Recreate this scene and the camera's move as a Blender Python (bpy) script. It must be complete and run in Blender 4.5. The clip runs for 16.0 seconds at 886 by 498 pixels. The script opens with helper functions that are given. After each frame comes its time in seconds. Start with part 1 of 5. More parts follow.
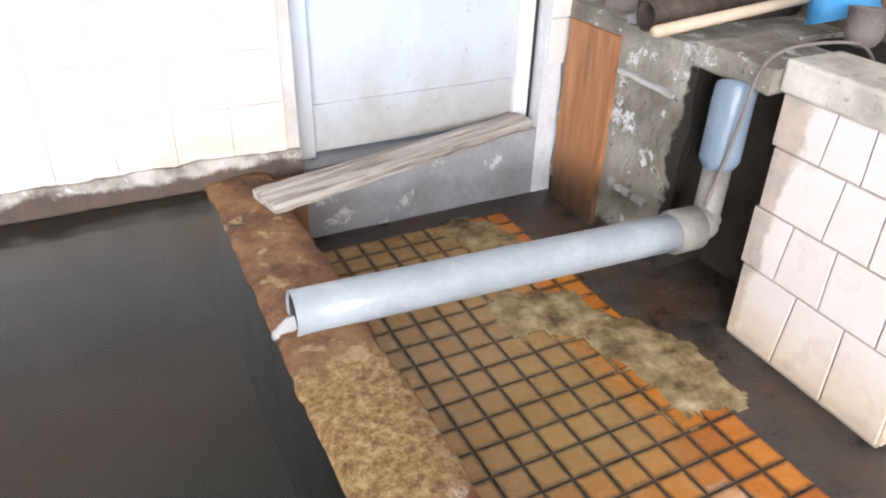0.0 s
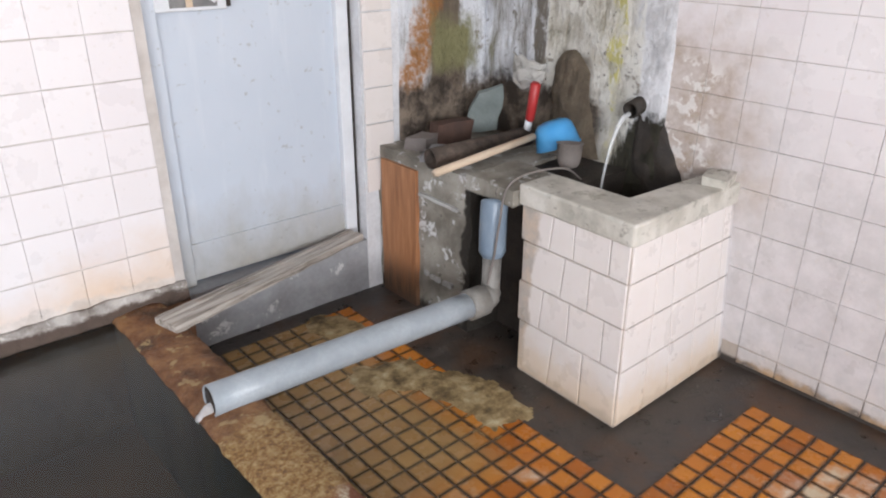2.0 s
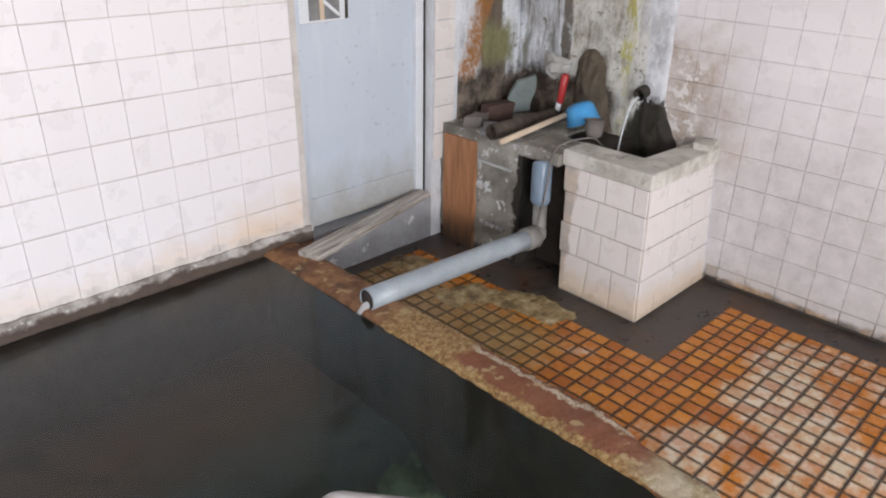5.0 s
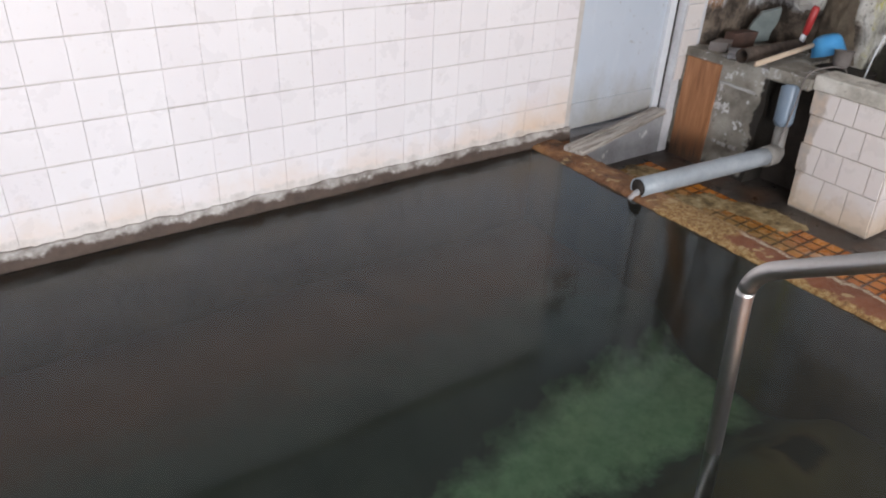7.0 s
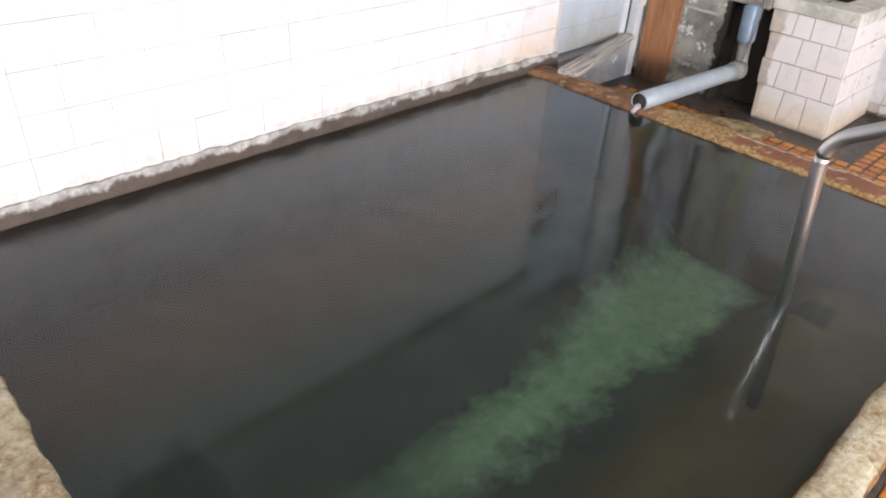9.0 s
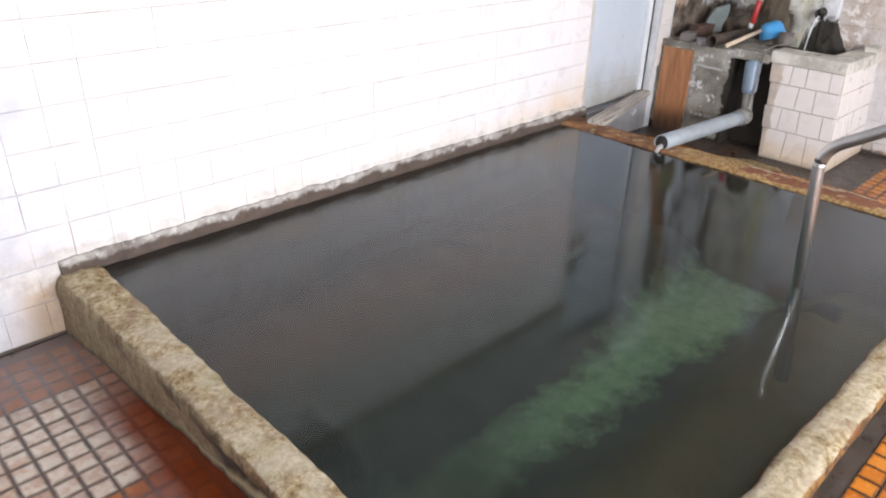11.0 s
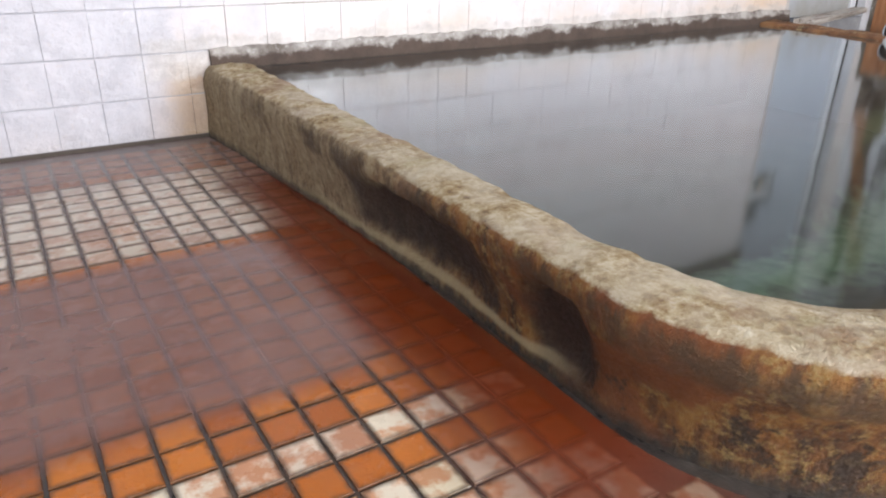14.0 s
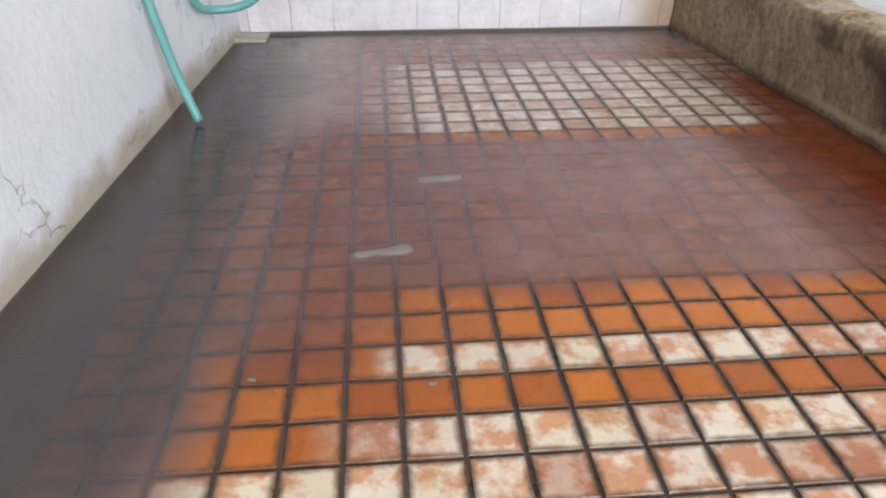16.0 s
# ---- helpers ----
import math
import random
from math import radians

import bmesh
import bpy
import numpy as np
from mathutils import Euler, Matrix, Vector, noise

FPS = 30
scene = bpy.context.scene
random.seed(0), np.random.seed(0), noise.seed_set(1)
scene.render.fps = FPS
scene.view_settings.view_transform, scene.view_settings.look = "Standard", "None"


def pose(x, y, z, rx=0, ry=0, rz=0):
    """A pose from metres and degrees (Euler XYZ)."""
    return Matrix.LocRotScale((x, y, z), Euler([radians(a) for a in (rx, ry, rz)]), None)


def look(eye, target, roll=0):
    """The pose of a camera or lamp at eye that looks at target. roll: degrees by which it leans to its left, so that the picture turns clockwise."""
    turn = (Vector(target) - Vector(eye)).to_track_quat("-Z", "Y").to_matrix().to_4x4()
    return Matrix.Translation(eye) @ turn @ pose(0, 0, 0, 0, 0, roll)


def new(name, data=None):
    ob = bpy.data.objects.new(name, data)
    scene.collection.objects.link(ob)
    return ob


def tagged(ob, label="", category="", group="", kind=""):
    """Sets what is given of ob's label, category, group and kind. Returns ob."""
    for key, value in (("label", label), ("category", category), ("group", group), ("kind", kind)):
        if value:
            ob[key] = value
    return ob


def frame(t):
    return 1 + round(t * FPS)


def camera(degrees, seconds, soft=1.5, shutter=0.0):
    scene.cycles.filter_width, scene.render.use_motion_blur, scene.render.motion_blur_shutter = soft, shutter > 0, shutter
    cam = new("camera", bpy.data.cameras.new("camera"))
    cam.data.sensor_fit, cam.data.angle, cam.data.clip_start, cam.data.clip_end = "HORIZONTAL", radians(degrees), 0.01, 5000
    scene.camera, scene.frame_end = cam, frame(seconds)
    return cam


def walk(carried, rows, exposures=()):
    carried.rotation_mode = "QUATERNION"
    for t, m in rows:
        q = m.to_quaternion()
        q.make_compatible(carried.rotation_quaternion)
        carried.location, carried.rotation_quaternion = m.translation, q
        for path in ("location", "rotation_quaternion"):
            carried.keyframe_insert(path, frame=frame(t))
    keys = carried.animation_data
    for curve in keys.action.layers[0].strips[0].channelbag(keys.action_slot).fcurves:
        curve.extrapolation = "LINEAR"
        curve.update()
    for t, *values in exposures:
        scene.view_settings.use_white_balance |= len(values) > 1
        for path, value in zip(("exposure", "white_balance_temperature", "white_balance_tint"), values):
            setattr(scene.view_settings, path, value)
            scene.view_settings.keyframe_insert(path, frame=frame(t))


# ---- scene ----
cam = camera(63.8, 16.0, soft=2.0)
PATH = [
    (0, (-0.027, -0.01, 1.08), (0.756, 1.503, 0.032), 1.8),
    (0.5, (-0.048, -0.197, 1.157), (0.886, 1.301, 0.216), 2.0),
    (1, (-0.08, -0.307, 1.219), (0.943, 1.157, 0.32), 1.5),
    (1.5, (-0.182, -0.399, 1.324), (0.924, 1.038, 0.48), 1.3),
    (2, (-0.328, -0.505, 1.416), (0.863, 0.873, 0.591), 0.3),
    (2.5, (-0.454, -0.591, 1.476), (0.796, 0.75, 0.677), 0.5),
    (3, (-0.596, -0.709, 1.527), (0.687, 0.627, 0.771), 0.2),
    (5.5, (-1.384, -0.846, 1.625), (-0.12, 0.423, 0.735), 1.3),
    (6, (-1.574, -0.896, 1.61), (-0.332, 0.386, 0.708), 2.0),
    (6.5, (-1.905, -0.842, 1.608), (-0.848, 0.568, 0.663), 2.9),
    (7, (-2.137, -0.79, 1.58), (-1.135, 0.622, 0.578), 2.6),
    (7.5, (-2.291, -0.673, 1.538), (-1.245, 0.672, 0.491), 2.3),
    (8, (-2.413, -0.575, 1.538), (-1.373, 0.706, 0.407), 3.1),
    (8.5, (-2.572, -0.569, 1.491), (-1.407, 0.602, 0.364), 3.8),
    (11, (-3.323, -0.832, 1.529), (-2.078, 0.442, 0.62), 1.3),
    (11.5, (-3.33, -0.8, 1.294), (-2.122, 0.535, 0.424), 0.1),
    (12, (-3.336, -0.769, 1.066), (-2.11, 0.612, 0.299), 0.4),
    (12.5, (-3.28, -0.794, 0.86), (-2.086, 0.658, 0.177), -0.0),
    (13, (-3.291, -0.79, 0.754), (-2.135, 0.672, 0.029), 1.4),
    (13.5, (-3.323, -0.763, 0.712), (-2.253, 0.737, -0.067), 1.2),
    (14, (-3.373, -0.742, 0.686), (-2.399, 0.796, -0.142), 1.1),
    (14.5, (-3.473, -0.725, 0.668), (-2.626, 0.864, -0.203), 2.5),
    (15, (-3.568, -0.702, 0.643), (-2.95, 0.962, -0.278), 1.7),
    (15.5, (-3.675, -0.694, 0.623), (-3.304, 1.005, -0.364), 1.4),
    (16, (-3.786, -0.709, 0.618), (-3.63, 1.0, -0.411), 0.4),
]
EXPOSURES = [(0.0, 0.84), (0.5, 0.64), (1.5, 0.22), (3.0, 0.0), (6.0, -0.18), (7.0, -0.22), (7.5, -0.1), (8.5, 0.33), (11.0, 0.25), (12.0, 0.20), (14.0, 0.12), (16.0, 0.16)]
walk(cam, [(t, look(eye, target, roll)) for t, eye, target, roll in PATH], EXPOSURES)

# ---- light ----
world = bpy.data.worlds.new("sky")
scene.world = world
world.use_nodes = True
wn = world.node_tree.nodes
sky = wn.new("ShaderNodeTexSky")
sky.sky_type = "NISHITA"
sky.sun_disc = False
sky.sun_elevation, sky.sun_rotation = radians(50), radians(200)
world.node_tree.links.new(sky.outputs[0], wn["Background"].inputs[0])
wn["Background"].inputs[1].default_value = 0.12

sun = new("sun", bpy.data.lights.new("sun", "SUN"))
sun.data.energy, sun.data.angle, sun.data.color = 1.0, radians(12), (1.0, 0.97, 0.92)
sun.matrix_world = look((-2.0, -6.0, 8.0), (-1.0, 0.0, 0.0))


def window_lamp(x, y, z, target, sx, sz, power, colour):
    ob = new("window_light", bpy.data.lights.new("window_light", "AREA"))
    ob.data.shape, ob.data.size, ob.data.size_y = "RECTANGLE", sx, sz
    ob.data.energy, ob.data.color = power, colour
    ob.matrix_world = look((x, y, z), target)
    return ob


window_lamp(-1.95, -3.55, 1.75, (-1.9, 0.0, 1.95), 4.2, 1.3, 315, (0.963, 0.968, 1.005))

# ---- materials ----
WATER_Z, RIM_Z = 0.230, 0.246


class Nodes:
    """A small builder for node materials laid out in world metres."""

    def __init__(self, name, rough=0.6, metal=0.0, spec=0.5):
        self.mat = bpy.data.materials.new(name)
        self.mat.use_nodes = True
        self.tree = self.mat.node_tree
        self.shader = self.tree.nodes["Principled BSDF"]
        self.shader.inputs["Roughness"].default_value = rough
        self.shader.inputs["Metallic"].default_value = metal
        self.shader.inputs["Specular IOR Level"].default_value = spec
        self.geo = self.add("ShaderNodeNewGeometry")
        self.pos = self.geo.outputs["Position"]

    def add(self, kind, **settings):
        node = self.tree.nodes.new(kind)
        for key, value in settings.items():
            setattr(node, key, value)
        return node

    def link(self, a, b):
        self.tree.links.new(a, b)

    def scaled(self, factors):
        node = self.add("ShaderNodeVectorMath", operation="MULTIPLY")
        self.link(self.pos, node.inputs[0])
        node.inputs[1].default_value = factors
        return node.outputs[0]

    def snapped(self, step, origin):
        """The corner of the grid cell that a place lies in."""
        off = self.add("ShaderNodeVectorMath", operation="SUBTRACT")
        self.link(self.pos, off.inputs[0])
        off.inputs[1].default_value = origin
        node = self.add("ShaderNodeVectorMath", operation="SNAP")
        self.link(off.outputs[0], node.inputs[0])
        node.inputs[1].default_value = step
        return node.outputs[0]

    def noise(self, scale, detail=4.0, vector=None, rough=0.6):
        node = self.add("ShaderNodeTexNoise")
        self.link(vector or self.pos, node.inputs["Vector"])
        node.inputs["Scale"].default_value, node.inputs["Detail"].default_value = scale, detail
        node.inputs["Roughness"].default_value = rough
        return node.outputs[0]

    def white(self, vector):
        node = self.add("ShaderNodeTexWhiteNoise")
        self.link(vector, node.inputs["Vector"])
        return node.outputs["Value"]

    def ramp(self, value, *stops):
        node = self.add("ShaderNodeValToRGB")
        self.link(value, node.inputs[0])
        while len(node.color_ramp.elements) < len(stops):
            node.color_ramp.elements.new(0.5)
        for element, (at, colour) in zip(node.color_ramp.elements, stops):
            element.position = at
            element.color = (*colour, 1) if isinstance(colour, tuple) else (colour, colour, colour, 1)
        return node.outputs[0]

    def axis(self, n):
        node = self.add("ShaderNodeSeparateXYZ")
        self.link(self.pos, node.inputs[0])
        return node.outputs[n]

    def calc(self, op, a, b, clamp=False):
        node = self.add("ShaderNodeMath", operation=op, use_clamp=clamp)
        for n, v in enumerate((a, b)):
            if isinstance(v, (int, float)):
                node.inputs[n].default_value = v
            else:
                self.link(v, node.inputs[n])
        return node.outputs[0]

    def span(self, value, low, high, soft):
        """One inside low..high, falling to zero over soft."""
        node = self.add("ShaderNodeMapRange", interpolation_type="SMOOTHSTEP")
        self.link(value, node.inputs[0])
        node.inputs[1].default_value, node.inputs[2].default_value = low - soft, low + soft
        other = self.add("ShaderNodeMapRange", interpolation_type="SMOOTHSTEP")
        self.link(value, other.inputs[0])
        other.inputs[1].default_value, other.inputs[2].default_value = high - soft, high + soft
        return self.calc("SUBTRACT", node.outputs[0], other.outputs[0], True)

    def mix(self, amount, a, b):
        node = self.add("ShaderNodeMix", data_type="RGBA")
        if isinstance(amount, (int, float)):
            node.inputs[0].default_value = amount
        else:
            self.link(amount, node.inputs[0])
        for n, v in ((6, a), (7, b)):
            if isinstance(v, tuple):
                node.inputs[n].default_value = (*v, 1)
            else:
                self.link(v, node.inputs[n])
        return node.outputs[2]

    def colour(self, socket):
        self.link(socket, self.shader.inputs["Base Color"])
        return self

    def roughness(self, socket):
        self.link(socket, self.shader.inputs["Roughness"])
        return self

    def bump(self, height, depth=0.002, strength=1.0):
        node = self.add("ShaderNodeBump")
        node.inputs["Strength"].default_value, node.inputs["Distance"].default_value = strength, depth
        self.link(height, node.inputs["Height"])
        self.link(node.outputs[0], self.shader.inputs["Normal"])
        return self


def plain(name, colour, other, scale=8.0, rough=0.6, metal=0.0, depth=0.001, spec=0.5):
    """Two tones broken up by coarse and fine noise, with a fine relief."""
    n = Nodes(name, rough, metal, spec)
    coarse, fine = n.noise(scale, 5), n.noise(scale * 9, 3)
    n.colour(n.mix(n.calc("MULTIPLY", n.ramp(coarse, (0.35, 0.0), (0.65, 1.0)), fine), colour, other))
    n.bump(fine, depth)
    return n.mat


def wall_tile_material():
    n = Nodes("cream_glazed_tile", 0.28)
    each = n.white(n.snapped((0.14, 0.14, 0.14), (-1.276, 0.297, 0.43)))
    base = n.ramp(each, (0.0, (0.74, 0.70, 0.705)), (0.5, (0.77, 0.735, 0.74)), (1.0, (0.735, 0.69, 0.70)))
    x, y, z = n.axis(0), n.axis(1), n.axis(2)
    rough, mid, fine = n.noise(5.0, 6), n.noise(13, 7, None, 0.7), n.noise(45, 4)
    # the west end is brushed over with bluish white paint, lumpy near the floor
    brushed = n.span(n.calc("ADD", x, n.calc("MULTIPLY", n.calc("SUBTRACT", rough, 0.5), 0.9)), -9.0, -2.72, 0.22)
    paint = n.mix(n.ramp(mid, (0.36, 0.0), (0.62, 1.0)), (0.50, 0.495, 0.535), (0.61, 0.60, 0.64))
    base = n.mix(n.calc("MULTIPLY", brushed, 0.95), base, paint)
    # mineral stain that climbs from the water line and the floor
    over = n.calc("MULTIPLY", n.span(x, -2.95, 0.9, 0.05), 0.27)
    low = n.calc("SUBTRACT", n.calc("ADD", n.calc("MULTIPLY", rough, 0.40), n.calc("MULTIPLY", n.span(x, 0.05, 0.6, 0.35), 0.13)), n.calc("SUBTRACT", z, n.calc("SUBTRACT", over, 0.05)), True)
    amount = n.calc("MULTIPLY", n.ramp(low, (0.0, 0.0), (0.30, 0.8), (0.5, 1.0)), n.calc("SUBTRACT", 1.0, n.calc("MULTIPLY", brushed, 0.75)))
    base = n.mix(amount, base, n.mix(n.noise(18, 4), (0.72, 0.54, 0.37), (0.58, 0.36, 0.17)))
    rim_end = n.calc("MULTIPLY", n.span(n.calc("ADD", x, n.calc("MULTIPLY", n.calc("SUBTRACT", mid, 0.5), 0.12)), -2.88, -2.5, 0.05), n.span(z, -1.0, 0.26, 0.05))
    base = n.mix(n.calc("MULTIPLY", rim_end, 0.7), base, n.mix(mid, (0.30, 0.15, 0.06), (0.62, 0.47, 0.28)))
    # scale flakes above the ledge
    flake = n.calc("MULTIPLY", n.span(n.calc("ADD", z, n.calc("MULTIPLY", n.calc("SUBTRACT", mid, 0.5), 0.10)), 0.2, 0.325, 0.012), n.span(x, -2.95, 0.44, 0.05))
    base = n.mix(n.calc("MULTIPLY", flake, 0.6), base, n.mix(n.ramp(mid, (0.36, 0.0), (0.62, 1.0)), (0.44, 0.41, 0.385), (0.68, 0.66, 0.64)))
    # shade and grey dirt painted low on the east wall, brown soot round the spout
    east = n.span(x, 1.845, 3.0, 0.004)
    grey = n.calc("MULTIPLY", n.span(n.calc("ADD", z, n.calc("MULTIPLY", n.calc("SUBTRACT", rough, 0.5), 0.7)), -1.0, 0.80, 0.30), n.calc("MULTIPLY", east, n.ramp(mid, (0.34, 0.40), (0.60, 0.80))))
    base = n.mix(grey, base, n.mix(rough, (0.42, 0.40, 0.40), (0.58, 0.55, 0.54)))
    wide = n.calc("MULTIPLY", n.calc("SUBTRACT", rough, 0.5), 0.5)
    soot = n.calc("MULTIPLY", n.span(n.calc("ADD", y, wide), 0.52, 1.2, 0.16), n.span(n.calc("ADD", z, wide), 0.55, 1.12, 0.16))
    base = n.mix(n.calc("MULTIPLY", n.calc("MULTIPLY", soot, east), n.ramp(mid, (0.36, 0.45), (0.60, 0.92))), base, n.mix(fine, (0.30, 0.22, 0.155), (0.52, 0.43, 0.355)))
    gone = n.calc("MULTIPLY", n.span(n.calc("ADD", y, n.calc("MULTIPLY", wide, 0.2)), 0.66, 1.2, 0.03), n.span(n.calc("ADD", z, n.calc("MULTIPLY", wide, 0.2)), 0.62, 1.02, 0.03))
    gone = n.calc("MULTIPLY", n.calc("MULTIPLY", gone, east), n.ramp(n.noise(17, 7, None, 0.68), (0.51, 0.0), (0.53, 0.92)))
    base = n.mix(gone, base, n.mix(fine, (0.62, 0.58, 0.54), (0.82, 0.80, 0.78)))
    basin = n.span(x, 1.15, 1.84, 0.01)
    ragged = n.calc("MULTIPLY", n.calc("SUBTRACT", n.noise(16, 6), 0.5), 0.09)
    corner_dirt = n.calc("MULTIPLY", n.span(n.calc("ADD", y, ragged), 0.905, 1.2, 0.012), basin)
    foot = n.calc("MULTIPLY", n.span(n.calc("ADD", z, n.calc("MULTIPLY", ragged, 0.9)), -1.0, 0.034, 0.016), n.span(x, 1.0, 3.0, 0.01))
    stain = n.calc("MAXIMUM", n.calc("MULTIPLY", corner_dirt, 0.85), n.calc("MULTIPLY", foot, 0.8))
    base = n.mix(stain, base, n.mix(n.ramp(n.noise(12, 4), (0.44, 0.0), (0.62, 1.0)), (0.075, 0.052, 0.032), (0.40, 0.23, 0.085)))
    base = n.mix(n.calc("MULTIPLY", basin, n.calc("ADD", 0.25, n.calc("MULTIPLY", mid, 0.5))), base, (0.66, 0.60, 0.54))
    # a warm glow painted into the colour of the basin's lower tiles
    glow = n.calc("MULTIPLY", n.calc("MULTIPLY", basin, n.span(n.calc("ADD", z, n.calc("MULTIPLY", ragged, 1.6)), -1.0, 0.10, 0.05)), 0.45)
    base = n.mix(glow, base, (0.66, 0.50, 0.33))
    speck = n.ramp(fine, (0.62, 0.0), (0.72, 0.4))
    base = n.mix(speck, base, (0.60, 0.54, 0.49))
    n.colour(base)
    n.roughness(n.ramp(n.noise(9, 4), (0.3, 0.18), (0.7, 0.5)))
    lumps = n.calc("MULTIPLY", n.calc("MULTIPLY", brushed, n.span(z, -1.0, 0.75, 0.2)), n.noise(30, 6))
    n.bump(n.calc("ADD", n.noise(14, 3), n.calc("MULTIPLY", lumps, 5.0)), 0.0012)
    return n.mat


def floor_tile_material():
    n = Nodes("worn_orange_quarry_tile", 0.3, 0.0, 0.35)
    cell = n.snapped((0.07, 0.07, 10.0), (-3.846, 0.068, -5.0))
    each, patch = n.white(cell), n.noise(1.9, 3, cell)
    x, y = n.axis(0), n.axis(1)
    orange = n.ramp(each, (0.0, (0.27, 0.070, 0.010)), (0.35, (0.37, 0.105, 0.012)), (0.7, (0.43, 0.135, 0.016)), (1.0, (0.31, 0.084, 0.012)))
    pale = n.ramp(each, (0.0, (0.47, 0.35, 0.27)), (0.5, (0.60, 0.53, 0.42)), (1.0, (0.53, 0.45, 0.31)))
    west = n.span(x, -9.0, -2.6, 0.05)
    east = n.calc("SUBTRACT", 1.0, west, True)
    right = n.span(x, -3.80, -2.0, 0.02)
    golden = n.ramp(each, (0.0, (0.36, 0.105, 0.012)), (0.35, (0.46, 0.155, 0.017)), (0.7, (0.52, 0.195, 0.024)), (1.0, (0.41, 0.125, 0.014)))
    orange = n.mix(n.calc("MULTIPLY", east, 0.85), orange, golden)
    rows = n.calc("MULTIPLY", n.span(y, -0.002, 0.068, 0.004), right)
    rows = n.calc("MAXIMUM", rows, n.calc("MULTIPLY", n.span(y, -0.9, -0.142, 0.004), n.span(x, -4.05, 0.2, 0.06)))
    rows = n.calc("MAXIMUM", rows, n.calc("MULTIPLY", n.span(y, -0.142, -0.072, 0.004), n.span(x, -3.85, -2.85, 0.05)))
    far = n.calc("MULTIPLY", n.span(y, 0.838, 1.40, 0.012), n.span(x, -3.78, -2.80, 0.12))
    rows = n.calc("MAXIMUM", rows, far)
    rows = n.calc("MULTIPLY", rows, n.ramp(n.calc("ADD", n.calc("MULTIPLY", each, 0.35), n.calc("MULTIPLY", patch, 0.8)), (0.30, 0.25), (0.52, 1.0)))
    rows = n.calc("MULTIPLY", rows, west)
    # east of the pool the iron stain lies over the tiles in soft patches
    flow = n.calc("ADD", n.calc("MULTIPLY", n.noise(2.6, 4), 0.7), n.calc("MULTIPLY", n.noise(13, 5), 0.3))
    spot = n.calc("MULTIPLY", n.span(x, 0.55, 1.62, 0.16), n.span(y, -1.4, 0.06, 0.14))
    clean = n.ramp(n.calc("ADD", flow, n.calc("MULTIPLY", spot, 0.16)), (0.585, 0.0), (0.69, 0.9))
    rows = n.calc("MAXIMUM", rows, n.calc("MULTIPLY", n.calc("MULTIPLY", clean, n.ramp(each, (0.0, 0.7), (0.3, 1.0))), east))
    worn = n.ramp(n.noise(19, 6), (0.44, 0.0), (0.56, 1.0))
    base = n.mix(n.calc("MULTIPLY", rows, n.calc("SUBTRACT", 1.0, n.calc("MULTIPLY", worn, n.calc("ADD", 0.45, n.calc("MULTIPLY", west, 0.25))), True)), orange, pale)
    # far pale tiles whitened further: the window's reflection painted into their colour
    bright = n.ramp(each, (0.0, (0.62, 0.54, 0.44)), (1.0, (0.76, 0.71, 0.61)))
    base = n.mix(n.calc("MULTIPLY", n.calc("MULTIPLY", far, n.ramp(patch, (0.34, 0.3), (0.50, 0.85))), n.calc("SUBTRACT", 1.0, n.calc("MULTIPLY", worn, 0.35))), base, bright)
    # dirt packed along the joints
    cellpos = n.add("ShaderNodeVectorMath", operation="SUBTRACT")
    n.link(n.pos, cellpos.inputs[0])
    cellpos.inputs[1].default_value = (-3.846, 0.068, 0.0)
    inside = n.add("ShaderNodeVectorMath", operation="WRAP")
    n.link(cellpos.outputs[0], inside.inputs[0])
    inside.inputs[1].default_value, inside.inputs[2].default_value = (0.035, 0.035, 10.0), (-0.035, -0.035, -10.0)
    off = n.add("ShaderNodeVectorMath", operation="ABSOLUTE")
    n.link(inside.outputs[0], off.inputs[0])
    parts = n.add("ShaderNodeSeparateXYZ")
    n.link(off.outputs[0], parts.inputs[0])
    edge_gap = n.calc("MINIMUM", parts.outputs[0], parts.outputs[1])
    grime = n.ramp(n.calc("ADD", edge_gap, n.calc("MULTIPLY", n.calc("SUBTRACT", n.noise(40, 4), 0.5), 0.012)), (0.003, 0.6), (0.0105, 0.0))
    base = n.mix(grime, base, (0.085, 0.036, 0.014))
    silt = n.calc("MULTIPLY", n.span(x, 0.2, 0.90, 0.10), n.span(y, 0.62, 2.0, 0.14))
    base = n.mix(n.calc("MULTIPLY", silt, 0.74), base, n.mix(n.noise(7, 4), (0.17, 0.125, 0.055), (0.36, 0.27, 0.125)))
    base = n.mix(grime, base, (0.035, 0.024, 0.014))
    n.colour(base)
    n.roughness(n.ramp(n.noise(11, 5), (0.3, 0.10), (0.7, 0.42)))
    n.bump(n.calc("ADD", n.noise(30, 5), n.noise(9, 2)), 0.0026)
    return n.mat


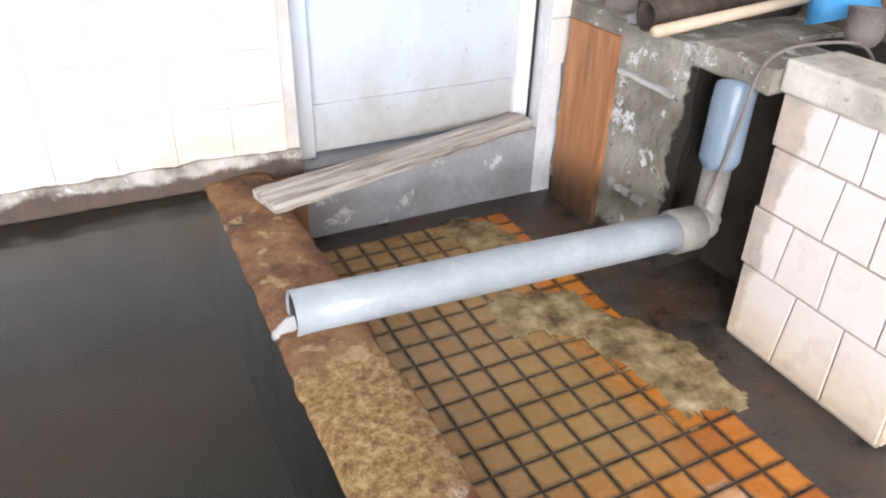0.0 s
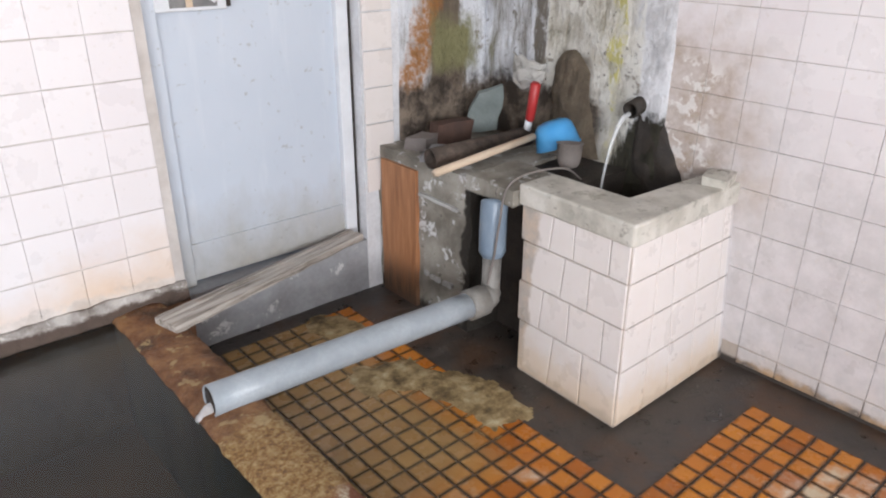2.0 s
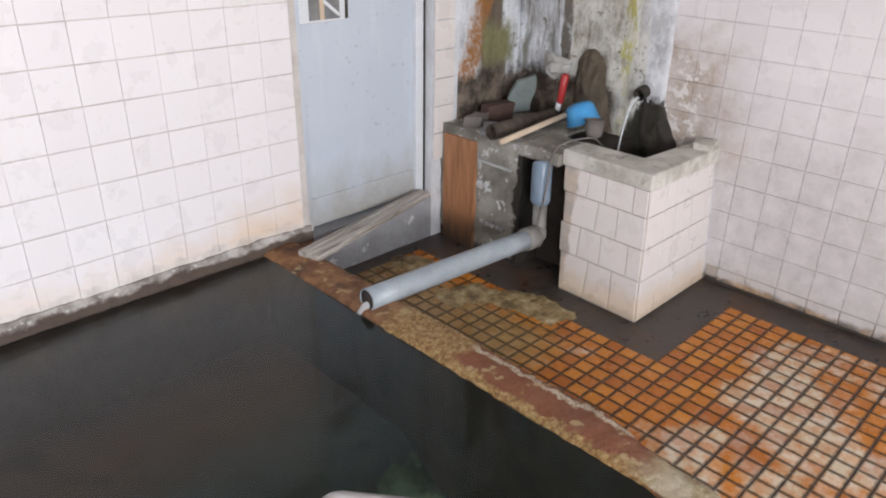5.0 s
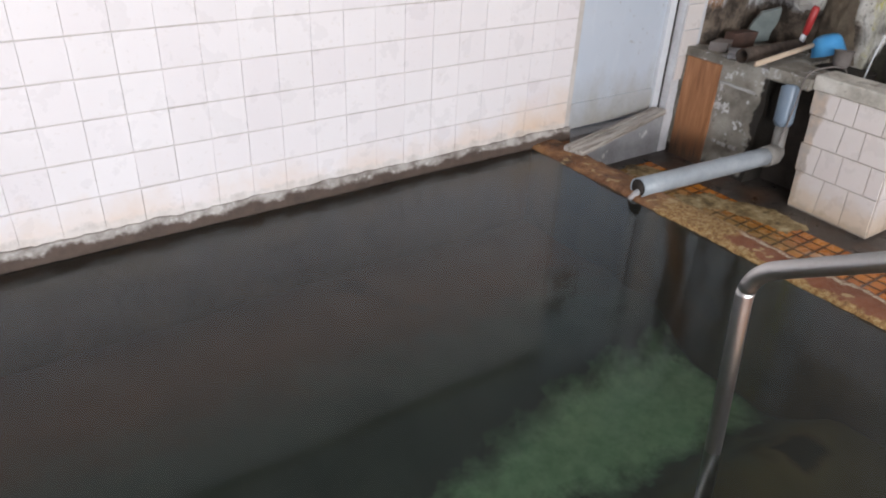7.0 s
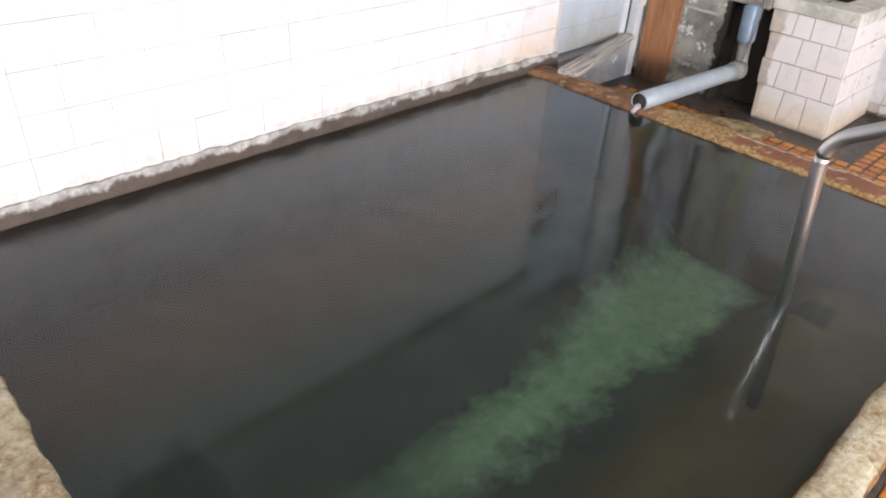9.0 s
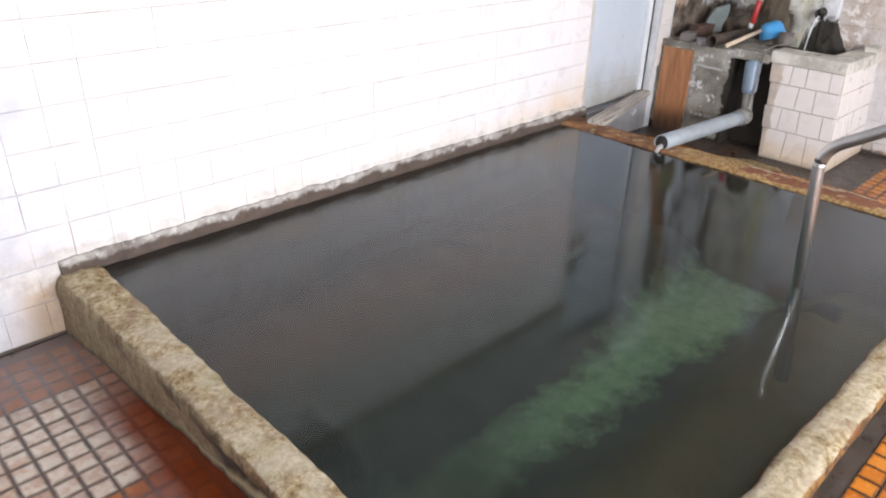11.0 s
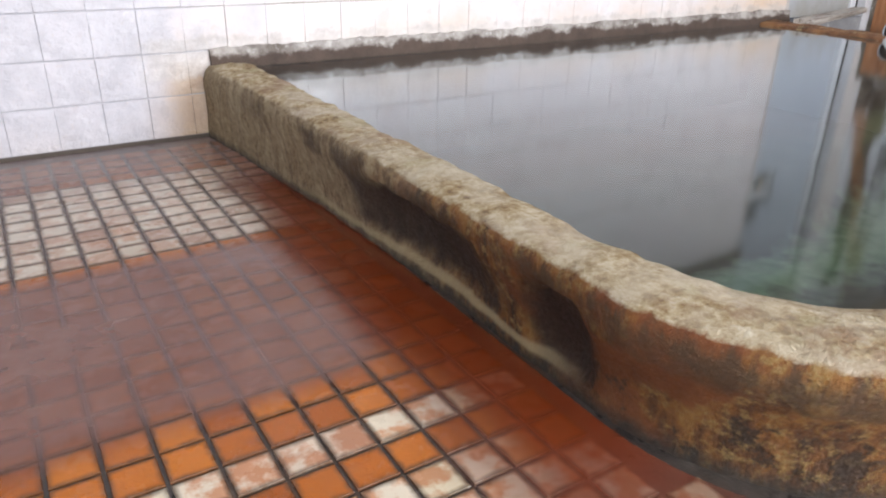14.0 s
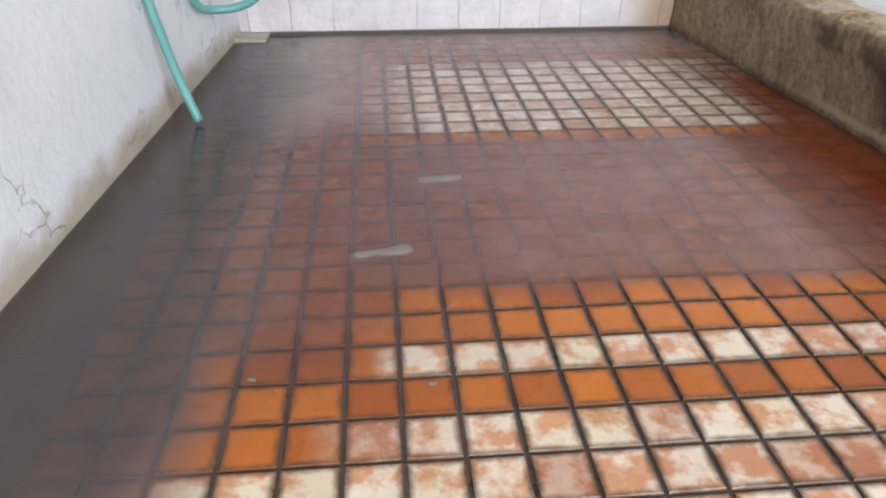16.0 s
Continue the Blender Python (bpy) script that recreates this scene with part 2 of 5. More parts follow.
def rim_material():
    n = Nodes("mineral_crusted_concrete", 0.8)
    big, mid, fine = n.noise(4.5, 6), n.noise(27, 9, None, 0.74), n.noise(120, 5)
    run = n.noise(1.0, 8, n.scaled((26.0, 26.0, 5.0)), 0.7)
    x, y, z = n.axis(0), n.axis(1), n.axis(2)
    normal = n.add("ShaderNodeSeparateXYZ")
    n.link(n.geo.outputs["Normal"], normal.inputs[0])
    up = n.ramp(n.calc("ADD", normal.outputs[2], n.calc("MULTIPLY", n.calc("SUBTRACT", mid, 0.5), 0.9)), (0.62, 0.0), (0.84, 1.0))
    # top: pale yellow scale, worn through to brown
    grit = n.noise(52, 8, None, 0.75)
    crust = n.ramp(n.calc("ADD", n.calc("MULTIPLY", mid, 0.5), n.calc("MULTIPLY", grit, 0.5)), (0.38, (0.12, 0.062, 0.024)), (0.46, (0.32, 0.215, 0.095)), (0.53, (0.50, 0.405, 0.245)), (0.63, (0.70, 0.64, 0.50)))
    crust = n.mix(n.ramp(n.noise(6.5, 5), (0.56, 0.0), (0.66, 0.5)), crust, n.mix(grit, (0.20, 0.18, 0.07), (0.45, 0.42, 0.20)))
    crust = n.mix(n.ramp(n.noise(5.2, 8, None, 0.68), (0.53, 0.0), (0.60, 0.6)), crust, n.mix(grit, (0.15, 0.075, 0.044), (0.38, 0.23, 0.14)))
    crust = n.mix(n.calc("MULTIPLY", n.span(y, -1.0, 0.10, 0.12), n.ramp(n.noise(8, 5), (0.40, 0.0), (0.60, 0.65))), crust, n.mix(grit, (0.46, 0.37, 0.23), (0.74, 0.68, 0.55)))
    crust = n.mix(n.calc("MULTIPLY", n.span(y, 0.05, 1.25, 0.15), n.ramp(n.noise(9, 6), (0.44, 0.0), (0.60, 0.6))), crust, n.mix(grit, (0.44, 0.36, 0.23), (0.72, 0.67, 0.55)))
    # sides: tan and streaked to the north, rusty and crusted round the corner
    pale = n.ramp(n.calc("ADD", n.calc("MULTIPLY", run, 0.45), n.calc("MULTIPLY", grit, 0.55)), (0.36, (0.11, 0.072, 0.036)), (0.48, (0.27, 0.195, 0.105)), (0.60, (0.44, 0.355, 0.215)))
    rust = n.ramp(run, (0.34, (0.040, 0.017, 0.005)), (0.46, (0.135, 0.050, 0.010)), (0.56, (0.25, 0.105, 0.019)), (0.68, (0.34, 0.18, 0.042)))
    rust = n.mix(n.ramp(grit, (0.51, 0.0), (0.59, 0.75)), rust, n.mix(fine, (0.22, 0.125, 0.032), (0.44, 0.31, 0.115)))
    rust = n.mix(n.ramp(n.noise(4.3, 5), (0.53, 0.0), (0.58, 0.85)), rust, n.mix(run, (0.12, 0.030, 0.006), (0.26, 0.080, 0.014)))
    rust = n.mix(n.ramp(n.noise(7.0, 8, None, 0.7), (0.57, 0.0), (0.61, 0.85)), rust, (0.030, 0.016, 0.008))
    side = n.mix(n.span(y, -3.0, 0.42, 0.28), pale, rust)
    # two eaten-out hollows with their inner shade painted black, and a darker foot
    wob = n.calc("MULTIPLY", n.calc("SUBTRACT", n.noise(9, 5), 0.5), 0.12)
    yy, zz = n.calc("ADD", y, wob), n.calc("ADD", z, n.calc("MULTIPLY", wob, 0.6))
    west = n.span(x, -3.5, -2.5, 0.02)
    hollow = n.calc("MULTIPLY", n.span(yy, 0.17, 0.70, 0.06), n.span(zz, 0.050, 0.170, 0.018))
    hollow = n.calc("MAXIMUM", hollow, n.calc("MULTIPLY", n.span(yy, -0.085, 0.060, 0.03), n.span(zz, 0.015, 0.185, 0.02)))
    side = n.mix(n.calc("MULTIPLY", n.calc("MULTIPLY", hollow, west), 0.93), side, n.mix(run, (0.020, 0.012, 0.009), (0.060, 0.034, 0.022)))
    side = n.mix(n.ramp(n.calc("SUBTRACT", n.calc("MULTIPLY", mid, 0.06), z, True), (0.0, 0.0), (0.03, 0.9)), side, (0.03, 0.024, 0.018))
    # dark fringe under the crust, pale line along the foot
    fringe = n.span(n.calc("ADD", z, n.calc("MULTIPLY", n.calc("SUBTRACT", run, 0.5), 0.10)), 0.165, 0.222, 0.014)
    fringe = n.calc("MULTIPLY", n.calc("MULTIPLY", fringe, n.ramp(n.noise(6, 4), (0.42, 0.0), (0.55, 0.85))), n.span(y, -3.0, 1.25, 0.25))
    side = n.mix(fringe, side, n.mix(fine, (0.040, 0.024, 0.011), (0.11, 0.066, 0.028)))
    line = n.calc("MULTIPLY", n.span(n.calc("ADD", z, n.calc("MULTIPLY", wob, 0.10)), 0.018, 0.036, 0.006), n.calc("MULTIPLY", n.span(y, 0.0, 0.95, 0.1), west))
    side = n.mix(n.calc("MULTIPLY", line, 0.8), side, (0.46, 0.37, 0.21))
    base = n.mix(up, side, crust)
    # east side: rust brown by the pipe; further south a yellow inner lip and a flat red-brown coat that chips
    east = n.calc("MULTIPLY", n.span(x, 0.02, 1.0, 0.05), n.span(y, -0.14, 2.0, 0.06))
    warm = n.ramp(n.noise(9, 8, None, 0.66), (0.34, (0.065, 0.028, 0.013)), (0.47, (0.19, 0.075, 0.028)), (0.60, (0.34, 0.165, 0.065)))
    jag = n.calc("MULTIPLY", n.calc("SUBTRACT", n.noise(11, 7, None, 0.7), 0.5), 0.12)
    coat = n.calc("MULTIPLY", n.span(n.calc("ADD", x, jag), 0.208, 0.60, 0.006), n.span(n.calc("ADD", y, jag), -0.9, 0.60, 0.02))
    edge = n.calc("MULTIPLY", n.span(n.calc("ADD", x, jag), 0.312, 0.335, 0.005), n.span(n.calc("ADD", y, jag), -0.9, 0.60, 0.02))
    lip = n.span(n.calc("ADD", y, n.calc("MULTIPLY", jag, 1.5)), -0.9, 0.95, 0.05)
    yellow = n.ramp(grit, (0.38, (0.14, 0.062, 0.018)), (0.48, (0.33, 0.180, 0.050)), (0.62, (0.56, 0.41, 0.19)))
    warm = n.mix(n.calc("MULTIPLY", lip, 0.85), warm, yellow)
    warm = n.mix(coat, warm, n.mix(big, (0.15, 0.040, 0.016), (0.30, 0.090, 0.032)))
    warm = n.mix(n.calc("MULTIPLY", edge, n.ramp(fine, (0.4, 0.2), (0.55, 0.9))), warm, (0.70, 0.62, 0.46))
    warm = n.mix(n.ramp(n.noise(15, 7), (0.61, 0.0), (0.65, 0.8)), warm, (0.52, 0.38, 0.19))
    base = n.mix(n.calc("MULTIPLY", east, 0.94), base, warm)
    n.colour(base)
    n.roughness(n.ramp(fine, (0.3, 0.5), (0.7, 0.9)))
    n.bump(n.calc("ADD", n.calc("ADD", mid, n.calc("MULTIPLY", grit, 0.6)), n.calc("MULTIPLY", fine, 0.3)), 0.016)
    return n.mat


def broken_wall_material():
    n = Nodes("scaled_peeling_plaster", 0.75)
    streak = n.noise(1.0, 9, n.scaled((11.0, 11.0, 2.4)), 0.72)
    blotch, fine = n.noise(8, 9, None, 0.7), n.noise(42, 6)
    x, y, z = n.axis(0), n.axis(1), n.axis(2)
    wob = n.calc("MULTIPLY", n.calc("SUBTRACT", streak, 0.5), 0.26)
    wide = n.calc("MULTIPLY", n.calc("SUBTRACT", blotch, 0.5), 0.30)
    yy, xx, zz = n.calc("ADD", y, wob), n.calc("ADD", x, wob), n.calc("ADD", z, wide)
    grey = n.ramp(streak, (0.32, (0.12, 0.10, 0.08)), (0.40, (0.34, 0.33, 0.31)), (0.47, (0.56, 0.57, 0.59)), (0.56, (0.74, 0.76, 0.80)))
    olive = n.ramp(n.calc("ADD", n.calc("MULTIPLY", streak, 0.5), n.calc("MULTIPLY", blotch, 0.5)), (0.36, (0.21, 0.185, 0.14)), (0.44, (0.46, 0.435, 0.365)), (0.53, (0.70, 0.685, 0.63)))
    base = n.mix(n.span(yy, 0.98, 1.40, 0.03), grey, olive)
    base = n.mix(n.calc("MULTIPLY", n.span(yy, 1.40, 1.46, 0.015), n.ramp(blotch, (0.40, 0.2), (0.5, 0.9))), base, (0.11, 0.090, 0.065))
    base = n.mix(n.ramp(blotch, (0.60, 0.0), (0.64, 0.75)), base, (0.19, 0.155, 0.115))
    base = n.mix(n.ramp(fine, (0.62, 0.0), (0.66, 0.7)), base, (0.09, 0.075, 0.06))
    # bare rusty strip on the left, then brown
    north = n.span(y, 1.66, 2.0, 0.01)
    base = n.mix(n.calc("MULTIPLY", n.span(xx, 1.53, 1.72, 0.02), north), base, n.mix(blotch, (0.075, 0.055, 0.038), (0.19, 0.15, 0.11)))
    base = n.mix(n.calc("MULTIPLY", n.span(n.calc("SUBTRACT", xx, n.calc("MULTIPLY", n.calc("SUBTRACT", z, 0.9), 0.35)), 1.40, 1.525, 0.02), n.calc("MULTIPLY", north, n.ramp(fine, (0.35, 0.3), (0.55, 0.95)))), base, n.mix(fine, (0.48, 0.20, 0.045), (0.22, 0.095, 0.03)))
    base = n.mix(n.calc("MULTIPLY", n.span(xx, 1.55, 1.80, 0.04), n.calc("MULTIPLY", north, n.span(zz, 0.88, 1.08, 0.05))), base, n.mix(fine, (0.16, 0.15, 0.06), (0.26, 0.25, 0.13)))
    # clean white band, yellow streak
    base = n.mix(n.span(yy, 0.84, 0.975, 0.02), base, n.mix(n.ramp(blotch, (0.45, 0.0), (0.6, 1.0)), (0.80, 0.81, 0.84), (0.56, 0.56, 0.57)))
    base = n.mix(n.calc("MULTIPLY", n.span(yy, 1.040, 1.082, 0.010), n.ramp(blotch, (0.46, 0.1), (0.54, 0.85))), base, (0.52, 0.48, 0.12))
    # dark hump and dark brown foot
    hump = n.calc("MULTIPLY", n.span(n.calc("ADD", y, n.calc("MULTIPLY", wide, 0.3)), 1.165, 1.315, 0.02), n.span(n.calc("ADD", z, n.calc("MULTIPLY", wide, 0.3)), 0.5, 0.985, 0.025))
    base = n.mix(n.calc("MULTIPLY", hump, 0.85), base, n.mix(fine, (0.085, 0.072, 0.055), (0.16, 0.135, 0.105)))
    foot = n.calc("MULTIPLY", n.span(zz, -0.5, 0.83, 0.045), n.span(y, 1.10, 2.0, 0.04))
    base = n.mix(foot, base, n.mix(n.ramp(blotch, (0.42, 0.0), (0.58, 1.0)), (0.042, 0.030, 0.022), (0.21, 0.165, 0.125)))
    wet = n.calc("MULTIPLY", n.span(n.calc("ADD", yy, n.calc("MULTIPLY", z, 0.35)), 1.00, 1.25, 0.02), n.span(zz, -0.5, 0.80, 0.03))
    base = n.mix(wet, base, n.mix(fine, (0.010, 0.009, 0.007), (0.045, 0.040, 0.022)))
    n.colour(base)
    n.bump(n.calc("ADD", n.calc("ADD", blotch, streak), n.calc("MULTIPLY", fine, 0.4)), 0.022)
    return n.mat


def concrete_material(name, a, b, chips=0.0):
    n = Nodes(name, 0.8)
    big, fine = n.noise(6, 6), n.noise(55, 5)
    base = n.mix(n.ramp(big, (0.35, 0.0), (0.65, 1.0)), a, b)
    base = n.mix(n.calc("MULTIPLY", n.ramp(n.noise(9, 7, None, 0.7), (0.60, 0.0), (0.64, 1.0)), chips), base, (0.72, 0.72, 0.72))
    base = n.mix(n.calc("MULTIPLY", fine, 0.35), base, (0.05, 0.045, 0.04))
    n.colour(base)
    n.bump(n.calc("ADD", big, fine), 0.004)
    return n.mat


def door_material():
    n = Nodes("pale_blue_painted_steel", 0.42)
    z = n.axis(2)
    streak = n.noise(1.0, 6, n.scaled((14.0, 14.0, 1.6)), 0.65)
    stain = n.calc("SUBTRACT", n.calc("MULTIPLY", n.noise(1.0, 6, n.scaled((4.0, 4.0, 2.0))), 0.72), n.calc("SUBTRACT", z, 0.20), True)
    base = n.mix(n.noise(2.5, 3), (0.47, 0.525, 0.60), (0.56, 0.605, 0.67))
    base = n.mix(n.ramp(streak, (0.52, 0.0), (0.68, 0.35)), base, (0.66, 0.69, 0.73))
    base = n.mix(n.ramp(stain, (0.0, 0.0), (0.35, 0.9)), base, n.mix(n.noise(24, 6), (0.44, 0.42, 0.37), (0.25, 0.235, 0.205)))
    base = n.mix(n.ramp(n.noise(34, 5), (0.64, 0.0), (0.70, 0.5)), base, (0.30, 0.29, 0.27))
    n.colour(base)
    n.bump(n.calc("ADD", n.noise(6, 3), n.calc("MULTIPLY", n.noise(50, 3), 0.3)), 0.001)
    return n.mat


def water_material():
    n = Nodes("murky_green_spring_water")
    tree = n.tree
    tree.nodes.remove(n.shader)
    out = tree.nodes["Material Output"]
    clear = n.add("ShaderNodeBsdfTransparent")
    clear.inputs[0].default_value = (0.84, 0.93, 0.86, 1)
    gloss = n.add("ShaderNodeBsdfGlossy")
    gloss.inputs["Roughness"].default_value = 0.068
    gloss.inputs["Color"].default_value = (0.92, 0.97, 1.0, 1)
    bump = n.add("ShaderNodeBump")
    bump.inputs["Strength"].default_value, bump.inputs["Distance"].default_value = 0.08, 0.003
    n.link(n.noise(5.0, 0), bump.inputs["Height"])
    n.link(bump.outputs[0], gloss.inputs["Normal"])
    fresnel = n.add("ShaderNodeFresnel")
    fresnel.inputs[0].default_value = 1.50
    n.link(bump.outputs[0], fresnel.inputs["Normal"])
    silt = n.add("ShaderNodeBsdfDiffuse")
    silt.inputs[0].default_value = (0.055, 0.066, 0.066, 1)
    body = n.add("ShaderNodeMixShader")
    body.inputs[0].default_value = 0.13
    n.link(clear.outputs[0], body.inputs[1])
    n.link(silt.outputs[0], body.inputs[2])
    both = n.add("ShaderNodeMixShader")
    n.link(n.calc("SUBTRACT", n.calc("MULTIPLY", fresnel.outputs[0], 1.62), 0.062, True), both.inputs[0])
    n.link(body.outputs[0], both.inputs[1])
    n.link(gloss.outputs[0], both.inputs[2])
    n.link(both.outputs[0], out.inputs["Surface"])
    return n.mat


def pool_bottom_material():
    n = Nodes("algae_green_pool_floor", 0.8)
    x, y = n.axis(0), n.axis(1)
    soft, fine, cloud = n.noise(3.2, 5), n.noise(16, 6), n.noise(7, 6, None, 0.65)
    wob = n.calc("MULTIPLY", n.calc("SUBTRACT", cloud, 0.5), 0.30)
    xx, yy = n.calc("ADD", x, wob), n.calc("ADD", y, wob)
    # a tongue of algae: broad by the east wall, narrow and thin to the west
    broad = n.span(xx, -0.75, 3.0, 0.36)
    off = n.calc("ABSOLUTE", n.calc("SUBTRACT", yy, n.calc("ADD", 0.44, n.calc("MULTIPLY", broad, 0.02))), 0.0)
    inside = n.calc("SUBTRACT", n.calc("ADD", 0.145, n.calc("MULTIPLY", broad, 0.10)), off)
    green = n.calc("MULTIPLY", n.ramp(n.calc("ADD", inside, 0.5), (0.47, 0.0), (0.60, 1.0)), n.span(xx, -2.6, 0.16, 0.07))
    green = n.calc("MULTIPLY", green, n.calc("ADD", n.calc("MULTIPLY", n.span(xx, -1.65, 3.0, 0.35), 0.80), 0.14))
    tile = n.mix(n.ramp(fine, (0.35, 0.0), (0.65, 1.0)), n.mix(cloud, (0.30, 0.54, 0.31), (0.48, 0.74, 0.47)), (0.56, 0.82, 0.54))
    south = n.span(yy, -1.0, 0.10, 0.16)
    silt = n.mix(south, n.mix(n.span(yy, 1.15, 3.0, 0.25), n.mix(soft, (0.062, 0.074, 0.072), (0.15, 0.16, 0.145)), n.mix(soft, (0.13, 0.056, 0.034), (0.23, 0.105, 0.058))), n.mix(soft, (0.13, 0.092, 0.040), (0.25, 0.185, 0.085)))
    dark = n.ramp(n.noise(2.1, 3), (0.62, 0.0), (0.74, 0.6))
    blot = n.calc("MULTIPLY", n.span(n.calc("ADD", x, n.calc("MULTIPLY", wob, 0.4)), -0.16, 0.0, 0.03), n.span(n.calc("ADD", y, n.calc("MULTIPLY", wob, 0.4)), -0.12, 0.03, 0.03))
    silt = n.mix(n.calc("MAXIMUM", dark, n.calc("MULTIPLY", blot, 0.9)), silt, (0.03, 0.024, 0.014))
    n.colour(n.mix(green, silt, tile))
    return n.mat


M_WALL = wall_tile_material()
M_GROUT = concrete_material("stained_wall_grout", (0.66, 0.62, 0.59), (0.46, 0.42, 0.39))


def north_grout_material():
    n = Nodes("stained_wall_joints", 0.8)
    tone = n.mix(n.ramp(n.noise(6, 6), (0.35, 0.0), (0.65, 1.0)), (0.64, 0.60, 0.57), (0.44, 0.40, 0.37))
    brushed = n.span(n.calc("ADD", n.axis(0), n.calc("MULTIPLY", n.calc("SUBTRACT", n.noise(5, 6), 0.5), 0.9)), -9.0, -2.72, 0.22)
    tone = n.mix(n.calc("MULTIPLY", brushed, 0.95), tone, (0.50, 0.495, 0.53))
    n.colour(n.mix(n.span(n.axis(2), -1.0, 0.012, 0.006), tone, (0.09, 0.07, 0.055)))
    n.bump(n.noise(55, 5), 0.003)
    return n.mat


M_NORTH_GROUT = north_grout_material()


def east_grout_material():
    """Pale joints that go brown towards the spout and black along the floor."""
    n = Nodes("pale_wall_joints", 0.8)
    y, z = n.axis(1), n.axis(2)
    wob = n.calc("MULTIPLY", n.calc("SUBTRACT", n.noise(6, 6), 0.5), 0.5)
    tone = n.mix(n.ramp(n.noise(6, 6), (0.35, 0.0), (0.65, 1.0)), (0.76, 0.72, 0.69), (0.60, 0.55, 0.51))
    dirty = n.calc("MAXIMUM", n.span(n.calc("ADD", y, wob), 0.45, 2.0, 0.25), n.span(n.calc("ADD", z, wob), -1.0, 0.30, 0.18))
    tone = n.mix(n.calc("MULTIPLY", dirty, 0.75), tone, n.mix(n.noise(20, 5), (0.22, 0.17, 0.13), (0.46, 0.38, 0.31)))
    n.colour(n.mix(n.span(n.calc("ADD", z, n.calc("MULTIPLY", wob, 0.06)), -1.0, 0.020, 0.008), tone, (0.05, 0.04, 0.034)))
    n.bump(n.noise(55, 5), 0.004)
    return n.mat

M_FLOOR = floor_tile_material()


def mortar_material():
    n = Nodes("dark_wet_mortar", 0.5)
    big, mid, fine = n.noise(3.0, 6), n.noise(14, 7, None, 0.7), n.noise(80, 5)
    base = n.mix(n.ramp(mid, (0.36, 0.0), (0.64, 1.0)), (0.026, 0.022, 0.020), (0.070, 0.058, 0.049))
    base = n.mix(n.ramp(big, (0.50, 0.0), (0.64, 0.65)), base, n.mix(mid, (0.055, 0.026, 0.014), (0.12, 0.058, 0.026)))
    n.colour(base)
    n.roughness(n.ramp(mid, (0.35, 0.22), (0.65, 0.6)))
    n.bump(n.calc("ADD", mid, n.calc("MULTIPLY", fine, 0.5)), 0.004)
    return n.mat


M_BED = mortar_material()
M_RIM = rim_material()
M_BROKEN = broken_wall_material()


def block_material():
    n = Nodes("chipped_grey_concrete", 0.75)
    big, mid, fine = n.noise(6, 7), n.noise(24, 8, None, 0.7), n.noise(70, 5)
    y, z = n.axis(1), n.axis(2)
    base = n.ramp(big, (0.34, (0.15, 0.135, 0.11)), (0.5, (0.28, 0.26, 0.22)), (0.66, (0.40, 0.38, 0.335)))
    base = n.mix(n.ramp(n.noise(10, 8, None, 0.75), (0.585, 0.0), (0.60, 0.9)), base, (0.66, 0.66, 0.66))
    base = n.mix(n.ramp(mid, (0.60, 0.0), (0.66, 0.8)), base, (0.055, 0.045, 0.035))
    # shade of the recess by the pipe painted black; block darker towards its foot
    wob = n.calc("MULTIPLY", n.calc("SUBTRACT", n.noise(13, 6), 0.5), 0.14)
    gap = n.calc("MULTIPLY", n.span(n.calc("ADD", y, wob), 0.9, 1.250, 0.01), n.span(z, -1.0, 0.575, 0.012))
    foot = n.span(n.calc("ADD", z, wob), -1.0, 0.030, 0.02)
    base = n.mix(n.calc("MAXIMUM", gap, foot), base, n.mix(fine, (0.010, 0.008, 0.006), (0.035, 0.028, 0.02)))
    n.colour(base)
    n.bump(n.calc("ADD", n.calc("ADD", big, mid), fine), 0.008)
    return n.mat


M_BLOCK = block_material()
M_SILL = concrete_material("flaking_grey_painted_concrete", (0.30, 0.30, 0.31), (0.42, 0.43, 0.45), 1.0)


def cap_material():
    n = Nodes("worn_wet_stone_cap", 0.5)
    big, mid = n.noise(7, 7), n.noise(30, 8, None, 0.7)
    base = n.ramp(big, (0.36, (0.38, 0.36, 0.31)), (0.52, (0.56, 0.535, 0.475)), (0.66, (0.68, 0.655, 0.60)))
    base = n.mix(n.ramp(mid, (0.58, 0.0), (0.66, 0.55)), base, (0.15, 0.13, 0.10))
    n.colour(base)
    n.roughness(n.ramp(n.noise(9, 5), (0.35, 0.18), (0.65, 0.7)))
    n.bump(n.calc("ADD", big, mid), 0.004)
    return n.mat


M_CAP = cap_material()


